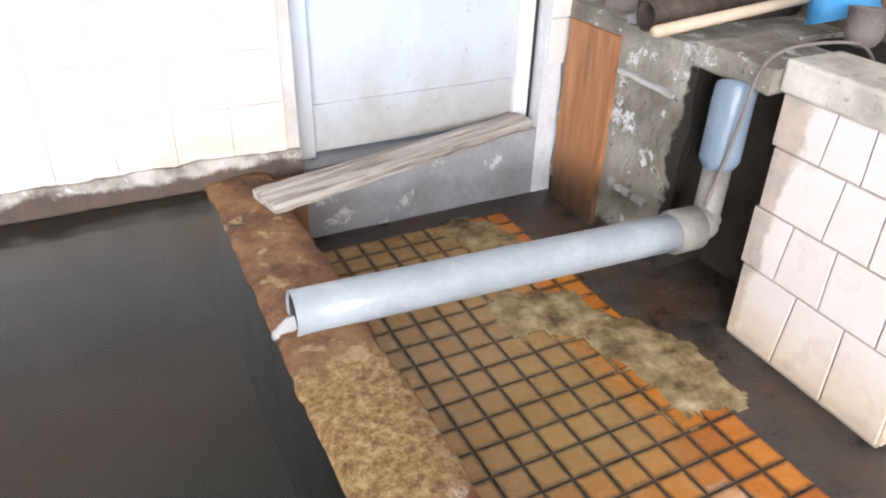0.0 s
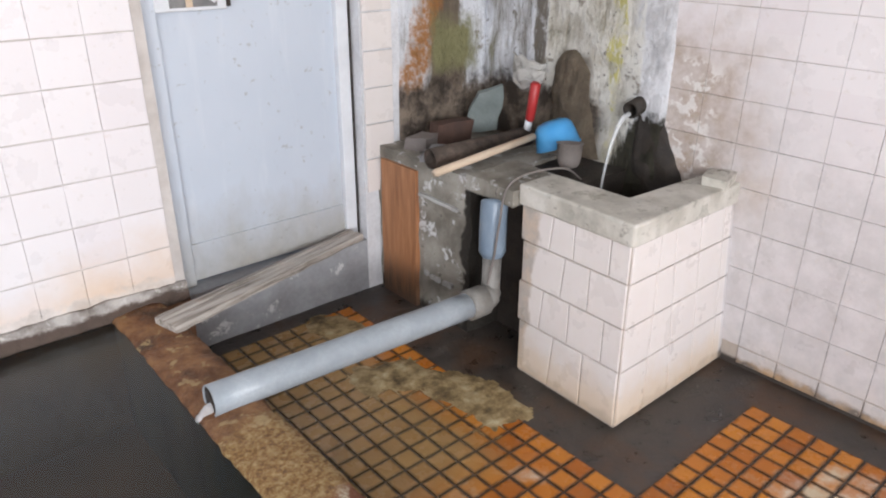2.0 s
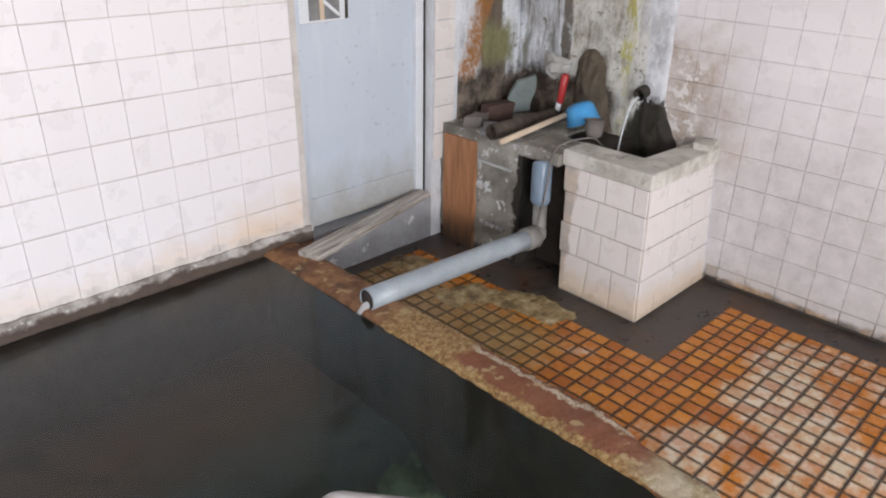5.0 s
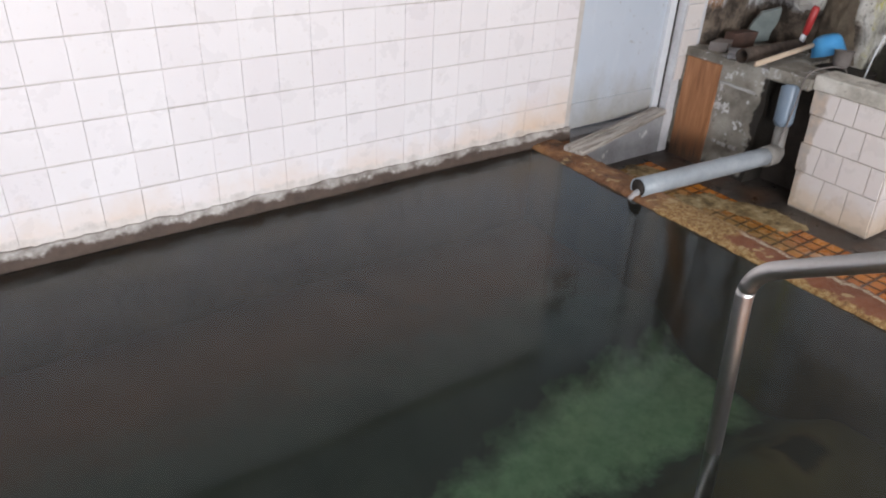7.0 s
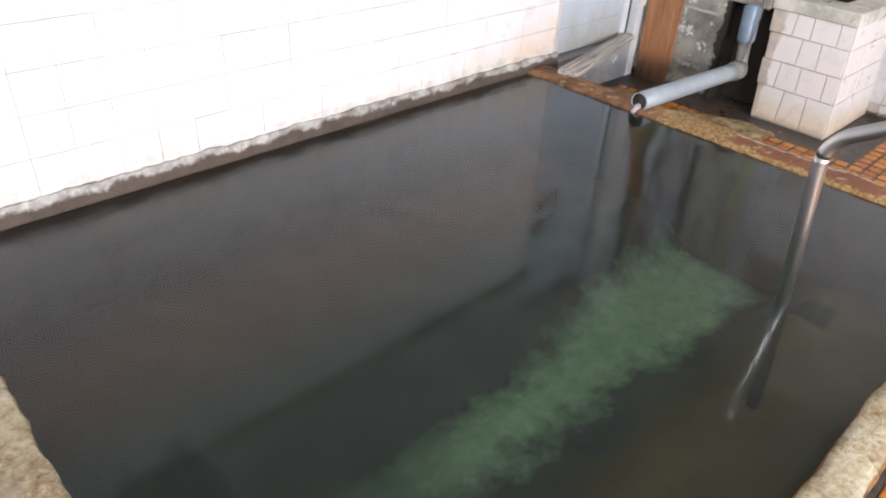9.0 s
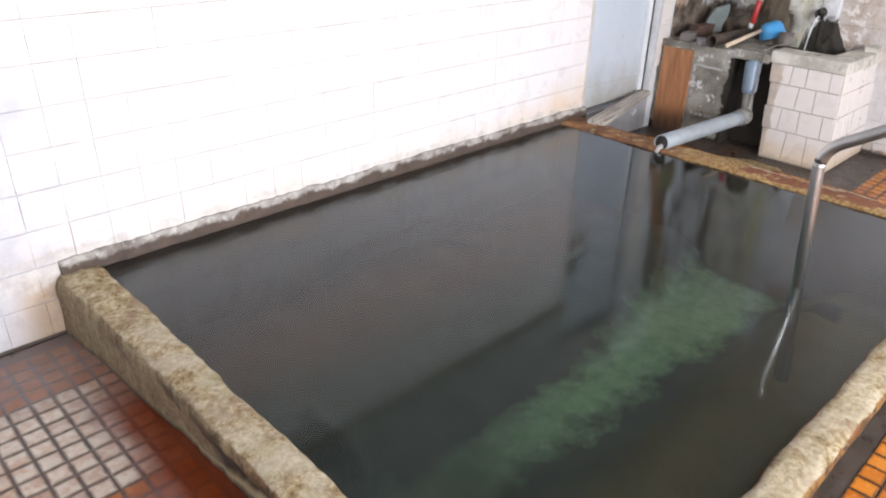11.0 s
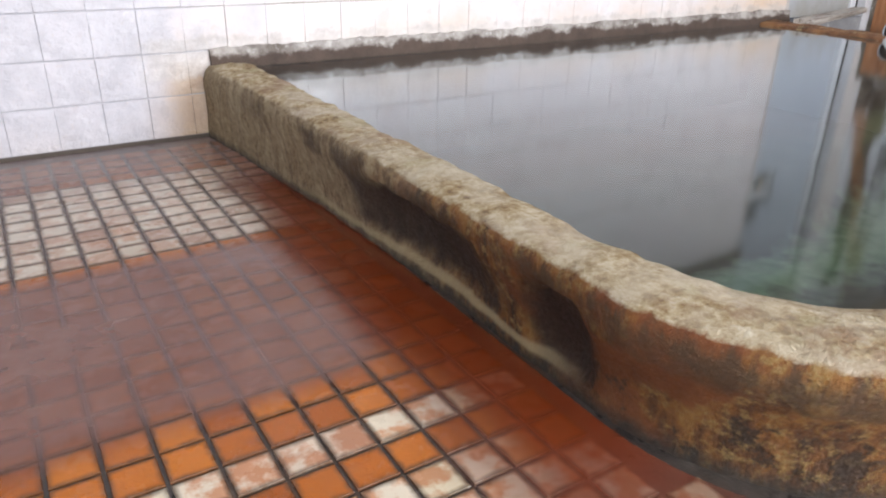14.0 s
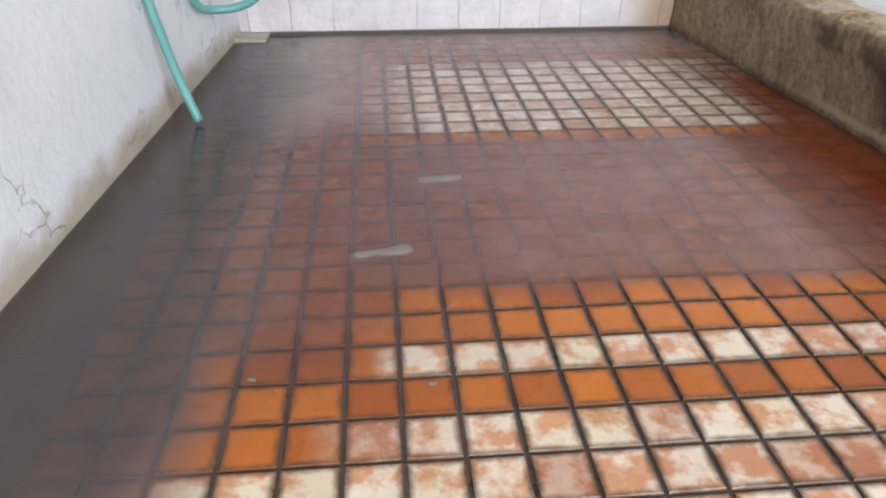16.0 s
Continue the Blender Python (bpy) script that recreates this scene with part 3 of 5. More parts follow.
def ledge_material():
    n = Nodes("blackened_water_line_mortar", 0.8)
    mid, fine = n.noise(13, 7), n.noise(60, 4)
    z = n.calc("ADD", n.axis(2), n.calc("MULTIPLY", n.calc("SUBTRACT", n.noise(8, 7, None, 0.68), 0.5), 0.12))
    pale = n.mix(n.ramp(mid, (0.36, 0.0), (0.62, 1.0)), (0.16, 0.135, 0.115), (0.46, 0.43, 0.40))
    pale = n.mix(n.ramp(n.noise(34, 6), (0.57, 0.0), (0.66, 0.7)), pale, (0.60, 0.58, 0.55))
    base = n.mix(n.span(z, -1.0, 0.272, 0.010), pale, n.mix(mid, (0.030, 0.020, 0.016), (0.13, 0.090, 0.068)))
    under = n.span(n.axis(2), -1.0, 0.224, 0.004)
    n.colour(n.mix(under, base, n.mix(n.noise(5, 5), (0.17, 0.080, 0.045), (0.34, 0.175, 0.095))))
    n.bump(n.calc("ADD", mid, n.calc("MULTIPLY", fine, 0.5)), 0.008)
    return n.mat


M_LEDGE = ledge_material()
M_DOOR = door_material()
M_FRAME = plain("white_door_frame", (0.70, 0.72, 0.75), (0.55, 0.56, 0.58), 6, 0.5)
M_WATER = water_material()
M_BOTTOM = pool_bottom_material()
M_BENCH = concrete_material("brown_silted_concrete", (0.13, 0.095, 0.045), (0.22, 0.16, 0.07))
M_PIPE = plain("weathered_grey_plastic", (0.27, 0.305, 0.335), (0.40, 0.44, 0.47), 9, 0.36)
M_FITTING = plain("dirty_grey_plastic", (0.17, 0.16, 0.145), (0.31, 0.30, 0.28), 14, 0.5)
M_BLUEPIPE = plain("pale_blue_plastic", (0.16, 0.215, 0.28), (0.26, 0.32, 0.38), 12, 0.32)
M_STEEL = plain("brushed_stainless_steel", (0.55, 0.54, 0.53), (0.42, 0.40, 0.38), 10, 0.34, 1.0, 0.0004)


def painted_board_material():
    n = Nodes("worn_red_brown_paint", 0.6)
    grain = n.noise(1.0, 7, n.scaled((30.0, 30.0, 3.0)), 0.7)
    base = n.ramp(grain, (0.34, (0.26, 0.110, 0.048)), (0.5, (0.37, 0.165, 0.072)), (0.66, (0.45, 0.215, 0.105)))
    low = n.calc("SUBTRACT", n.calc("MULTIPLY", grain, 0.35), n.axis(2), True)
    base = n.mix(n.ramp(low, (0.0, 0.0), (0.16, 0.9)), base, (0.035, 0.025, 0.018))
    n.colour(base)
    n.bump(grain, 0.003)
    return n.mat


M_RUST = painted_board_material()


def weathered_plank_material():
    n = Nodes("weathered_grey_wood", 0.8)
    turned = n.add("ShaderNodeVectorRotate", rotation_type="Z_AXIS")
    n.link(n.pos, turned.inputs["Vector"])
    turned.inputs["Angle"].default_value = -0.235
    long = n.add("ShaderNodeVectorMath", operation="MULTIPLY")
    n.link(turned.outputs[0], long.inputs[0])
    long.inputs[1].default_value = (3.0, 70.0, 70.0)
    grain = n.noise(1.0, 6, long.outputs[0], 0.65)
    n.colour(n.ramp(grain, (0.32, (0.085, 0.070, 0.055)), (0.44, (0.30, 0.265, 0.23)), (0.56, (0.47, 0.435, 0.39)), (0.7, (0.58, 0.55, 0.51))))
    n.bump(grain, 0.006)
    return n.mat


M_PLANK = weathered_plank_material()
M_LADLE = plain("bright_blue_plastic", (0.06, 0.30, 0.62), (0.10, 0.38, 0.68), 9, 0.3)
M_WOOD = plain("pale_worn_wood", (0.62, 0.50, 0.38), (0.48, 0.36, 0.25), 18, 0.65)
# scaled iron; also paints shade into the recess, basin inside, pipe bore and keyholes
M_DARK = plain("black_iron_and_hole_shade", (0.020, 0.016, 0.013), (0.06, 0.045, 0.035), 12, 0.7, 0.0, 0.004)
M_LOG = plain("dark_rusted_iron", (0.026, 0.018, 0.014), (0.17, 0.125, 0.095), 13, 0.75, 0.0, 0.004)
M_RED = plain("red_plastic", (0.42, 0.030, 0.030), (0.32, 0.025, 0.025), 9, 0.4)
M_CLOTH = plain("dingy_white_cloth", (0.78, 0.77, 0.74), (0.58, 0.56, 0.52), 14, 0.9, 0.0, 0.004)
M_SLATE = plain("teal_grey_slate", (0.16, 0.19, 0.185), (0.27, 0.30, 0.29), 9, 0.55, 0.0, 0.003)
M_BRICK = plain("dark_red_brick", (0.060, 0.034, 0.026), (0.135, 0.070, 0.050), 14, 0.8, 0.0, 0.004)
M_GREY = plain("grey_slate", (0.16, 0.14, 0.13), (0.24, 0.21, 0.19), 11, 0.7, 0.0, 0.003)
M_PLATE = plain("dull_grey_metal", (0.30, 0.31, 0.32), (0.22, 0.22, 0.225), 14, 0.5, 0.6)
M_VENT = plain("dim_grey_mesh", (0.15, 0.15, 0.155), (0.30, 0.29, 0.28), 18, 0.8)
M_HOSE = plain("teal_rubber_hose", (0.10, 0.30, 0.28), (0.15, 0.36, 0.33), 9, 0.4)
M_CEIL = plain("grey_ceiling_paint", (0.50, 0.50, 0.50), (0.42, 0.42, 0.42), 2, 0.8)
M_UPPER = plain("weathered_grey_boards", (0.42, 0.43, 0.44), (0.27, 0.275, 0.28), 3, 0.7)


def crust_material():
    n = Nodes("yellow_mineral_crust", 0.7)
    mid = n.noise(14, 8, None, 0.7)
    n.colour(n.ramp(mid, (0.34, (0.060, 0.040, 0.018)), (0.45, (0.19, 0.130, 0.055)), (0.55, (0.32, 0.235, 0.115)), (0.66, (0.44, 0.37, 0.23))))
    n.bump(mid, 0.006)
    return n.mat


M_ALGAE = crust_material()
M_SCRAP = plain("pale_wet_paper", (0.19, 0.17, 0.145), (0.13, 0.085, 0.06), 20, 0.5)
M_STREAM = Nodes("clear_running_water", 0.05).mat
M_STREAM.node_tree.nodes["Principled BSDF"].inputs["Base Color"].default_value = (0.85, 0.88, 0.9, 1)
M_STREAM.node_tree.nodes["Principled BSDF"].inputs["Alpha"].default_value = 0.38

# ---- mesh helpers ----


def link_mesh(name, bm, material, parent=None, label=""):
    data = bpy.data.meshes.new(name)
    bm.to_mesh(data)
    bm.free()
    data.materials.append(material)
    ob = new(name, data)
    if parent:
        ob.parent = parent
    if label:
        tagged(ob, label)
    return ob


def part(name, bm, material, parent, label=""):
    return link_mesh(name, bm, material, parent, label)


def thing(name, label, category, group="", kind="", at=(0, 0, 0)):
    ob = new(name)
    ob.empty_display_size = 0.05
    ob.location = at
    return tagged(ob, label, category, group, kind)


def smooth(ob, on=True):
    for poly in ob.data.polygons:
        poly.use_smooth = on
    return ob


def box(x0, x1, y0, y1, z0, z1, bevel=0.0, bm=None):
    own = bmesh.new()
    bmesh.ops.create_cube(own, size=1.0, matrix=Matrix.LocRotScale(((x0 + x1) / 2, (y0 + y1) / 2, (z0 + z1) / 2), None, (x1 - x0, y1 - y0, z1 - z0)))
    if bevel:
        bmesh.ops.bevel(own, geom=own.edges[:], offset=bevel, segments=2, affect="EDGES", profile=0.5)
    if bm is None:
        return own
    data = bpy.data.meshes.new("joined")
    own.to_mesh(data)
    own.free()
    bm.from_mesh(data)
    bpy.data.meshes.remove(data)
    return bm


def rough_box(x0, x1, y0, y1, z0, z1, step=0.04, amount=0.006, seed=0.0, shape=None):
    """A block with a finely cut, uneven surface; shape may move each point."""
    bm = bmesh.new()
    n = [max(1, round((b - a) / step)) for a, b in ((x0, x1), (y0, y1), (z0, z1))]
    lo, size = Vector((x0, y0, z0)), Vector((x1 - x0, y1 - y0, z1 - z0))
    grid = {}

    def vert(i, j, k):
        if (i, j, k) not in grid:
            p = lo + Vector((size.x * i / n[0], size.y * j / n[1], size.z * k / n[2]))
            if shape:
                p = shape(p)
            p += noise.noise_vector(p * 9 + Vector((seed, seed, seed))) * amount
            grid[i, j, k] = bm.verts.new(p)
        return grid[i, j, k]

    for a, b, c in ((0, 1, 2), (1, 2, 0), (2, 0, 1)):
        for end in (0, n[c]):
            for i in range(n[a]):
                for j in range(n[b]):
                    quad = []
                    for di, dj in ((0, 0), (1, 0), (1, 1), (0, 1)):
                        key = [0, 0, 0]
                        key[a], key[b], key[c] = i + di, j + dj, end
                        quad.append(vert(*key))
                    bm.faces.new(quad if end else quad[::-1])
    bmesh.ops.recalc_face_normals(bm, faces=bm.faces[:])
    return bm


def tube(points, radius, sides=16, closed=True, bm=None, inner=0.0):
    """A round tube along points; radius may be one number or one for each point. inner: wall thickness of an open tube."""
    bm = bm or bmesh.new()
    pts = [Vector(p) for p in points]
    radii = radius if isinstance(radius, (list, tuple)) else [radius] * len(pts)
    rings, back = [], None
    for n, p in enumerate(pts):
        way = (pts[min(n + 1, len(pts) - 1)] - pts[max(n - 1, 0)]).normalized()
        if back is None:
            back = way.orthogonal().normalized()
        back = (back - way * back.dot(way)).normalized()
        side = way.cross(back)
        rings.append([(p, back, side, radii[n])])
    def ring(p, a, b, r):
        return [bm.verts.new(p + a * (r * math.cos(2 * math.pi * s / sides)) + b * (r * math.sin(2 * math.pi * s / sides))) for s in range(sides)]
    outer = [ring(*r[0]) for r in rings]
    for a, b in zip(outer, outer[1:]):
        for s in range(sides):
            bm.faces.new((a[s], a[(s + 1) % sides], b[(s + 1) % sides], b[s]))
    if inner:
        core = [ring(p, a, b, r - inner) for ((p, a, b, r),) in rings]
        for a, b in zip(core, core[1:]):
            for s in range(sides):
                bm.faces.new((b[s], b[(s + 1) % sides], a[(s + 1) % sides], a[s]))
        for o, c in ((outer[0], core[0]), (outer[-1], core[-1])):
            for s in range(sides):
                bm.faces.new((o[s], c[s], c[(s + 1) % sides], o[(s + 1) % sides]))
    elif closed:
        bm.faces.new(outer[0][::-1])
        bm.faces.new(outer[-1])
    bmesh.ops.recalc_face_normals(bm, faces=bm.faces[:])
    return bm


def bend(points, radius, steps=7):
    """The points of a line with its corners rounded off."""
    pts = [Vector(p) for p in points]
    out = [pts[0]]
    for a, b, c in zip(pts, pts[1:], pts[2:]):
        r = min(radius, (a - b).length * 0.49, (c - b).length * 0.49)
        p, q = b + (a - b).normalized() * r, b + (c - b).normalized() * r
        for s in range(steps + 1):
            t = s / steps
            out.append(p * (1 - t) ** 2 + b * 2 * t * (1 - t) + q * t * t)
    return out + [pts[-1]]


def glide(points, steps=8):
    """A smooth curve through points."""
    pts = [Vector(p) for p in points]
    pts = [pts[0] * 2 - pts[1]] + pts + [pts[-1] * 2 - pts[-2]]
    out = []
    for a, b, c, d in zip(pts, pts[1:], pts[2:], pts[3:]):
        for s in range(steps):
            t = s / steps
            out.append(0.5 * (2 * b + (c - a) * t + (2 * a - 5 * b + 4 * c - d) * t * t + (3 * b - a - 3 * c + d) * t ** 3))
    return out + [pts[-2]]


# ---- structure ----



def corner(cx, cy, r, a0, a1, steps=10):
    return [(cx + r * math.cos(radians(a0 + (a1 - a0) * n / steps)), cy + r * math.sin(radians(a0 + (a1 - a0) * n / steps))) for n in range(steps + 1)]


def even(points, step):
    """The same line, cut at even steps."""
    pts = [Vector((*p, 0)) for p in points]
    far = [0.0]
    for a, b in zip(pts, pts[1:]):
        far.append(far[-1] + (b - a).length)
    count = max(2, round(far[-1] / step))
    out, n = [], 0
    for k in range(count + 1):
        d = far[-1] * k / count
        while n < len(pts) - 2 and far[n + 1] < d:
            n += 1
        t = (d - far[n]) / max(1e-9, far[n + 1] - far[n])
        out.append(pts[n].lerp(pts[n + 1], min(1.0, t)))
    return out


# inner and outer edge of the pool's coping, from the north-east corner round the south to the north-west
INNER = [(0.175, 1.742)] + corner(-0.125, -0.14, 0.30, 0, -90) + corner(-2.20, -0.03, 0.41, -90, -180) + [(-2.605, 1.742)]
OUTER = [(0.355, 1.742), (0.355, 0.10)] + corner(0.00, -0.25, 0.30, 5, -90) + corner(-2.33, -0.14, 0.41, -90, -180) + [(-2.735, 0.9), (-2.762, 1.742)]
LINE = 420
total_in = even(INNER, 0.01)
total_out = even(OUTER, 0.01)
inner = [total_in[round(n * (len(total_in) - 1) / LINE)] for n in range(LINE + 1)]
outer = []
for n, p in enumerate(inner):
    way = (inner[min(n + 1, LINE)] - inner[max(n - 1, 0)]).normalized()
    # the outer edge straight across from this point
    best = min(total_out, key=lambda q: abs((q - p).dot(way)) * 3 + (q - p).length)
    outer.append(best)


def pool_rim():
    bm = bmesh.new()
    rings = []
    for n in range(LINE + 1):
        a, b = inner[n], outer[n]
        t = b - a
        prof = [(0.0, -0.45), (0.0, -0.10), (0.0, 0.10), (0.0, WATER_Z), (0.0, RIM_Z - 0.014), (0.06, RIM_Z - 0.004), (0.25, RIM_Z), (0.5, RIM_Z + 0.002), (0.75, RIM_Z), (0.93, RIM_Z - 0.004), (1.0, RIM_Z - 0.018), (0.99, 0.20), (0.93, 0.17), (0.78, 0.135), (0.66, 0.10), (0.58, 0.06), (0.54, 0.02), (0.56, -0.03)]
        # the west side's foot runs out to a plain upright face at the wall
        stand = max(0.0, min(1.0, (a.y - 0.30) / 1.45)) if a.x < -2.4 else 0.0
        ring = []
        for k, (s, z) in enumerate(prof):
            if k > 10:
                s += (1.06 - s) * stand
            p = a + t * s
            p.z = z
            if k > 10 and 0.0 < z < 0.19 and p.x < -2.5:
                deep = max(0.0, 1 - abs(p.y - 0.40) / 0.26) + max(0.0, 1 - abs(p.y + 0.02) / 0.09)
                p.x += 0.035 * min(1.0, deep * 1.6) * (1 if 0.03 < z else 0.2)
            if z > -0.02:
                amount = 0.010 if s > 0.05 else 0.012
                p += noise.noise_vector(p * 7) * amount * 0.7 + noise.noise_vector(p * 23) * 0.005 + noise.noise_vector(p * 60) * 0.0025
            ring.append(bm.verts.new(p))
        rings.append(ring)
    for p, q in zip(rings, rings[1:]):
        for k in range(len(p) - 1):
            bm.faces.new((p[k], p[k + 1], q[k + 1], q[k])).material_index = 1 if k < 3 else 0
    bm.faces.new(rings[0])
    bm.faces.new(rings[-1][::-1])
    bmesh.ops.recalc_face_normals(bm, faces=bm.faces[:])
    return bm


M_WET = plain("brown_submerged_concrete", (0.10, 0.062, 0.036), (0.20, 0.115, 0.060), 7, 0.7)
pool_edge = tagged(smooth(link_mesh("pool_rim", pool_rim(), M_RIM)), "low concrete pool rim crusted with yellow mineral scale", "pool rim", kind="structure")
pool_edge.data.materials.append(M_WET)


def floor_slab():
    """The mortar bed, open where the pool is."""
    bm = bmesh.new()
    x0, x1, y0, y1 = -4.9, 2.1, -2.4, 1.95
    loop = [a.lerp(b, 0.30) for a, b in zip(inner, outer)][::4]
    loop = [Vector((loop[0].x, 1.80, 0))] + loop + [Vector((loop[-1].x, 1.80, 0))]
    mid = Vector((-1.2, 0.6, 0))
    pairs = []
    for p in loop:
        d = p - mid
        ks = [((x1 if d.x > 0 else x0) - mid.x) / d.x if abs(d.x) > 1e-6 else 99, ((y1 if d.y > 0 else y0) - mid.y) / d.y if abs(d.y) > 1e-6 else 99]
        far = mid + d * min(ks)
        row = []
        for q in (p, far):
            row.append((bm.verts.new((q.x, q.y, -0.004)), bm.verts.new((q.x, q.y, -0.5))))
        pairs.append(row)
    for a, b in zip(pairs, pairs[1:]):
        for lev, flip in ((0, False), (1, True)):
            quad = [a[0][lev], a[1][lev], b[1][lev], b[0][lev]]
            bm.faces.new(quad[::-1] if flip else quad)
    bmesh.ops.recalc_face_normals(bm, faces=bm.faces[:])
    # the strips beside the fan
    box(x0, x1, -3.9, y0 + 0.15, -0.5, -0.0045, bm=bm)
    box(-4.9, -3.9, -2.5, 1.95, -0.5, -0.0048, bm=bm)
    box(1.0, 2.1, -2.5, 1.95, -0.5, -0.0048, bm=bm)
    box(0.36, 2.1, 0.5, 1.95, -0.5, -0.0046, bm=bm)
    box(-4.6, -2.70, 0.0, 1.95, -0.5, -0.0046, bm=bm)
    box(-4.6, 2.1, -2.5, -0.75, -0.5, -0.0047, bm=bm)
    return bm


floor = tagged(link_mesh("floor", floor_slab(), M_BED), "dark wet mortar floor around the fields of small tiles", "floor", kind="structure")

# pool basin below the water
def basin_bed():
    """The uneven pool bottom: a trough between two silted benches."""
    bm = bmesh.new()
    nx, ny = 76, 60
    grid = []
    for i in range(nx + 1):
        row = []
        for j in range(ny + 1):
            x, y = -2.80 + 3.15 * i / nx, -0.60 + 2.36 * j / ny
            p = Vector((x * 2.2, y * 2.2, 0))
            yy = y + 0.05 * noise.noise(p)
            trough = max(0.0, min(1.0, (yy + 0.06) / 0.30)) * max(0.0, min(1.0, (0.86 - yy) / 0.28))
            z = -0.18 - 0.17 * trough * trough * (3 - 2 * trough) + 0.015 * noise.noise(p * 3)
            row.append(bm.verts.new((x, y, z)))
        grid.append(row)
    for i in range(nx):
        for j in range(ny):
            bm.faces.new((grid[i][j], grid[i + 1][j], grid[i + 1][j + 1], grid[i][j + 1]))
    return bm


pool_floor = tagged(smooth(link_mesh("pool_floor", basin_bed(), M_BOTTOM)), "green algae-covered pool bottom under murky water", "pool floor", kind="structure")


def water_sheet():
    bm = bmesh.new()
    line = [a.lerp(b, 0.12) for a, b in zip(inner, outer)][::4]
    line = [Vector((line[0].x, 1.752, 0))] + line + [Vector((line[-1].x, 1.752, 0))]
    bm.faces.new([bm.verts.new((p.x, p.y, WATER_Z)) for p in line][::-1])
    bmesh.ops.triangulate(bm, faces=bm.faces[:])
    bmesh.ops.recalc_face_normals(bm, faces=bm.faces[:])
    for f in bm.faces:
        if f.normal.z < 0:
            f.normal_flip()
    return bm


tagged(link_mesh("water", water_sheet(), M_WATER), "still murky grey-green hot spring water", "water", kind="structure")

# walls
WALL_TOP = 2.62
north = tagged(link_mesh("wall_north", box(-4.6, 0.44, 1.756, 1.96, -0.4, WALL_TOP), M_NORTH_GROUT), "cream tiled wall with grey joints behind the pool", "wall", kind="structure")
tagged(link_mesh("wall_lintel", box(0.44, 1.215, 1.756, 1.96, 2.06, WALL_TOP), M_GROUT), "cream wall above the doorway", "wall", kind="structure")
jamb = tagged(link_mesh("wall_jamb", box(1.215, 2.06, 1.762, 1.96, -0.4, WALL_TOP), concrete_material("flaking_white_plaster", (0.84, 0.85, 0.88), (0.68, 0.68, 0.70), 0.6)), "narrow chipped tiled wall beside the door", "wall", kind="structure")
east = tagged(link_mesh("wall_east", box(1.866, 2.06, -3.8, 1.762, -0.4, WALL_TOP), east_grout_material()), "cream tiled wall beside the basin", "wall", kind="structure")


def plaster_material():
    """Bluish-white distemper, cracked, with a dirty yellow foot."""
    n = Nodes("white_distempered_plaster", 0.7)
    z = n.axis(2)
    big, mid, fine = n.noise(1.7, 6), n.noise(7, 7, None, 0.7), n.noise(70, 4)
    base = n.mix(n.ramp(big, (0.35, 0.0), (0.65, 1.0)), (0.74, 0.76, 0.81), (0.64, 0.665, 0.71))
    base = n.mix(n.ramp(mid, (0.56, 0.0), (0.70, 0.5)), base, (0.55, 0.56, 0.58))
    warp = n.add("ShaderNodeVectorMath", operation="ADD")
    shift = n.add("ShaderNodeTexNoise")
    n.link(n.pos, shift.inputs["Vector"])
    shift.inputs["Scale"].default_value, shift.inputs["Detail"].default_value = 6.0, 5.0
    shrink = n.add("ShaderNodeVectorMath", operation="SCALE")
    n.link(shift.outputs["Color"], shrink.inputs[0])
    shrink.inputs["Scale"].default_value = 0.35
    n.link(n.pos, warp.inputs[0])
    n.link(shrink.outputs[0], warp.inputs[1])
    cells = n.add("ShaderNodeTexVoronoi", feature="DISTANCE_TO_EDGE")
    n.link(warp.outputs[0], cells.inputs["Vector"])
    cells.inputs["Scale"].default_value = 1.5
    crack = n.calc("MULTIPLY", n.ramp(cells.outputs["Distance"], (0.0, 1.0), (0.007, 0.0)), n.ramp(n.noise(2.4, 3), (0.46, 0.0), (0.58, 0.7)))
    base = n.mix(crack, base, (0.30, 0.29, 0.28))
    low = n.calc("SUBTRACT", n.calc("MULTIPLY", n.noise(6, 5), 0.16), z, True)
    base = n.mix(n.ramp(low, (0.0, 0.0), (0.06, 0.8)), base, n.mix(mid, (0.20, 0.15, 0.09), (0.46, 0.39, 0.26)))
    n.colour(base)
    n.bump(n.calc("ADD", n.calc("ADD", mid, n.calc("MULTIPLY", fine, 0.3)), n.calc("MULTIPLY", crack, -0.6)), 0.006)
    return n.mat


M_PLASTER = plaster_material()



def west_wall():
    bm = box(-4.90, -4.30, -3.8, 1.756, -0.4, WALL_TOP)
    for v in bm.verts:
        if v.co.x > -4.5:
            v.co.x = -4.245 - (1.756 - v.co.y) * 0.068
    return bm


tagged(link_mesh("wall_west", west_wall(), M_PLASTER), "white painted plaster wall with faint cracks", "wall", kind="structure")
tagged(link_mesh("corner_footing", rough_box(-4.31, -4.15, 1.66, 1.76, -0.02, 0.012, 0.02, 0.006, 2.0), M_PLASTER), "low white plaster footing in the corner", "footing", kind="structure")


def south_wall():
    bm = bmesh.new()
    box(-4.8, 2.06, -3.8, -3.6, -0.4, 1.05, bm=bm)
    box(-4.8, 2.06, -3.8, -3.6, 2.42, WALL_TOP, bm=bm)
    box(-4.8, -4.10, -3.8, -3.6, 1.05, 2.42, bm=bm)
    box(0.20, 2.06, -3.8, -3.6, 1.05, 2.42, bm=bm)
    return bm


tagged(link_mesh("wall_south", south_wall(), M_PLASTER), "white plaster wall with a wide window opening", "wall", kind="structure")
window = thing("window_1", "wide white-framed window opening in plaster wall", "window", kind="structure")
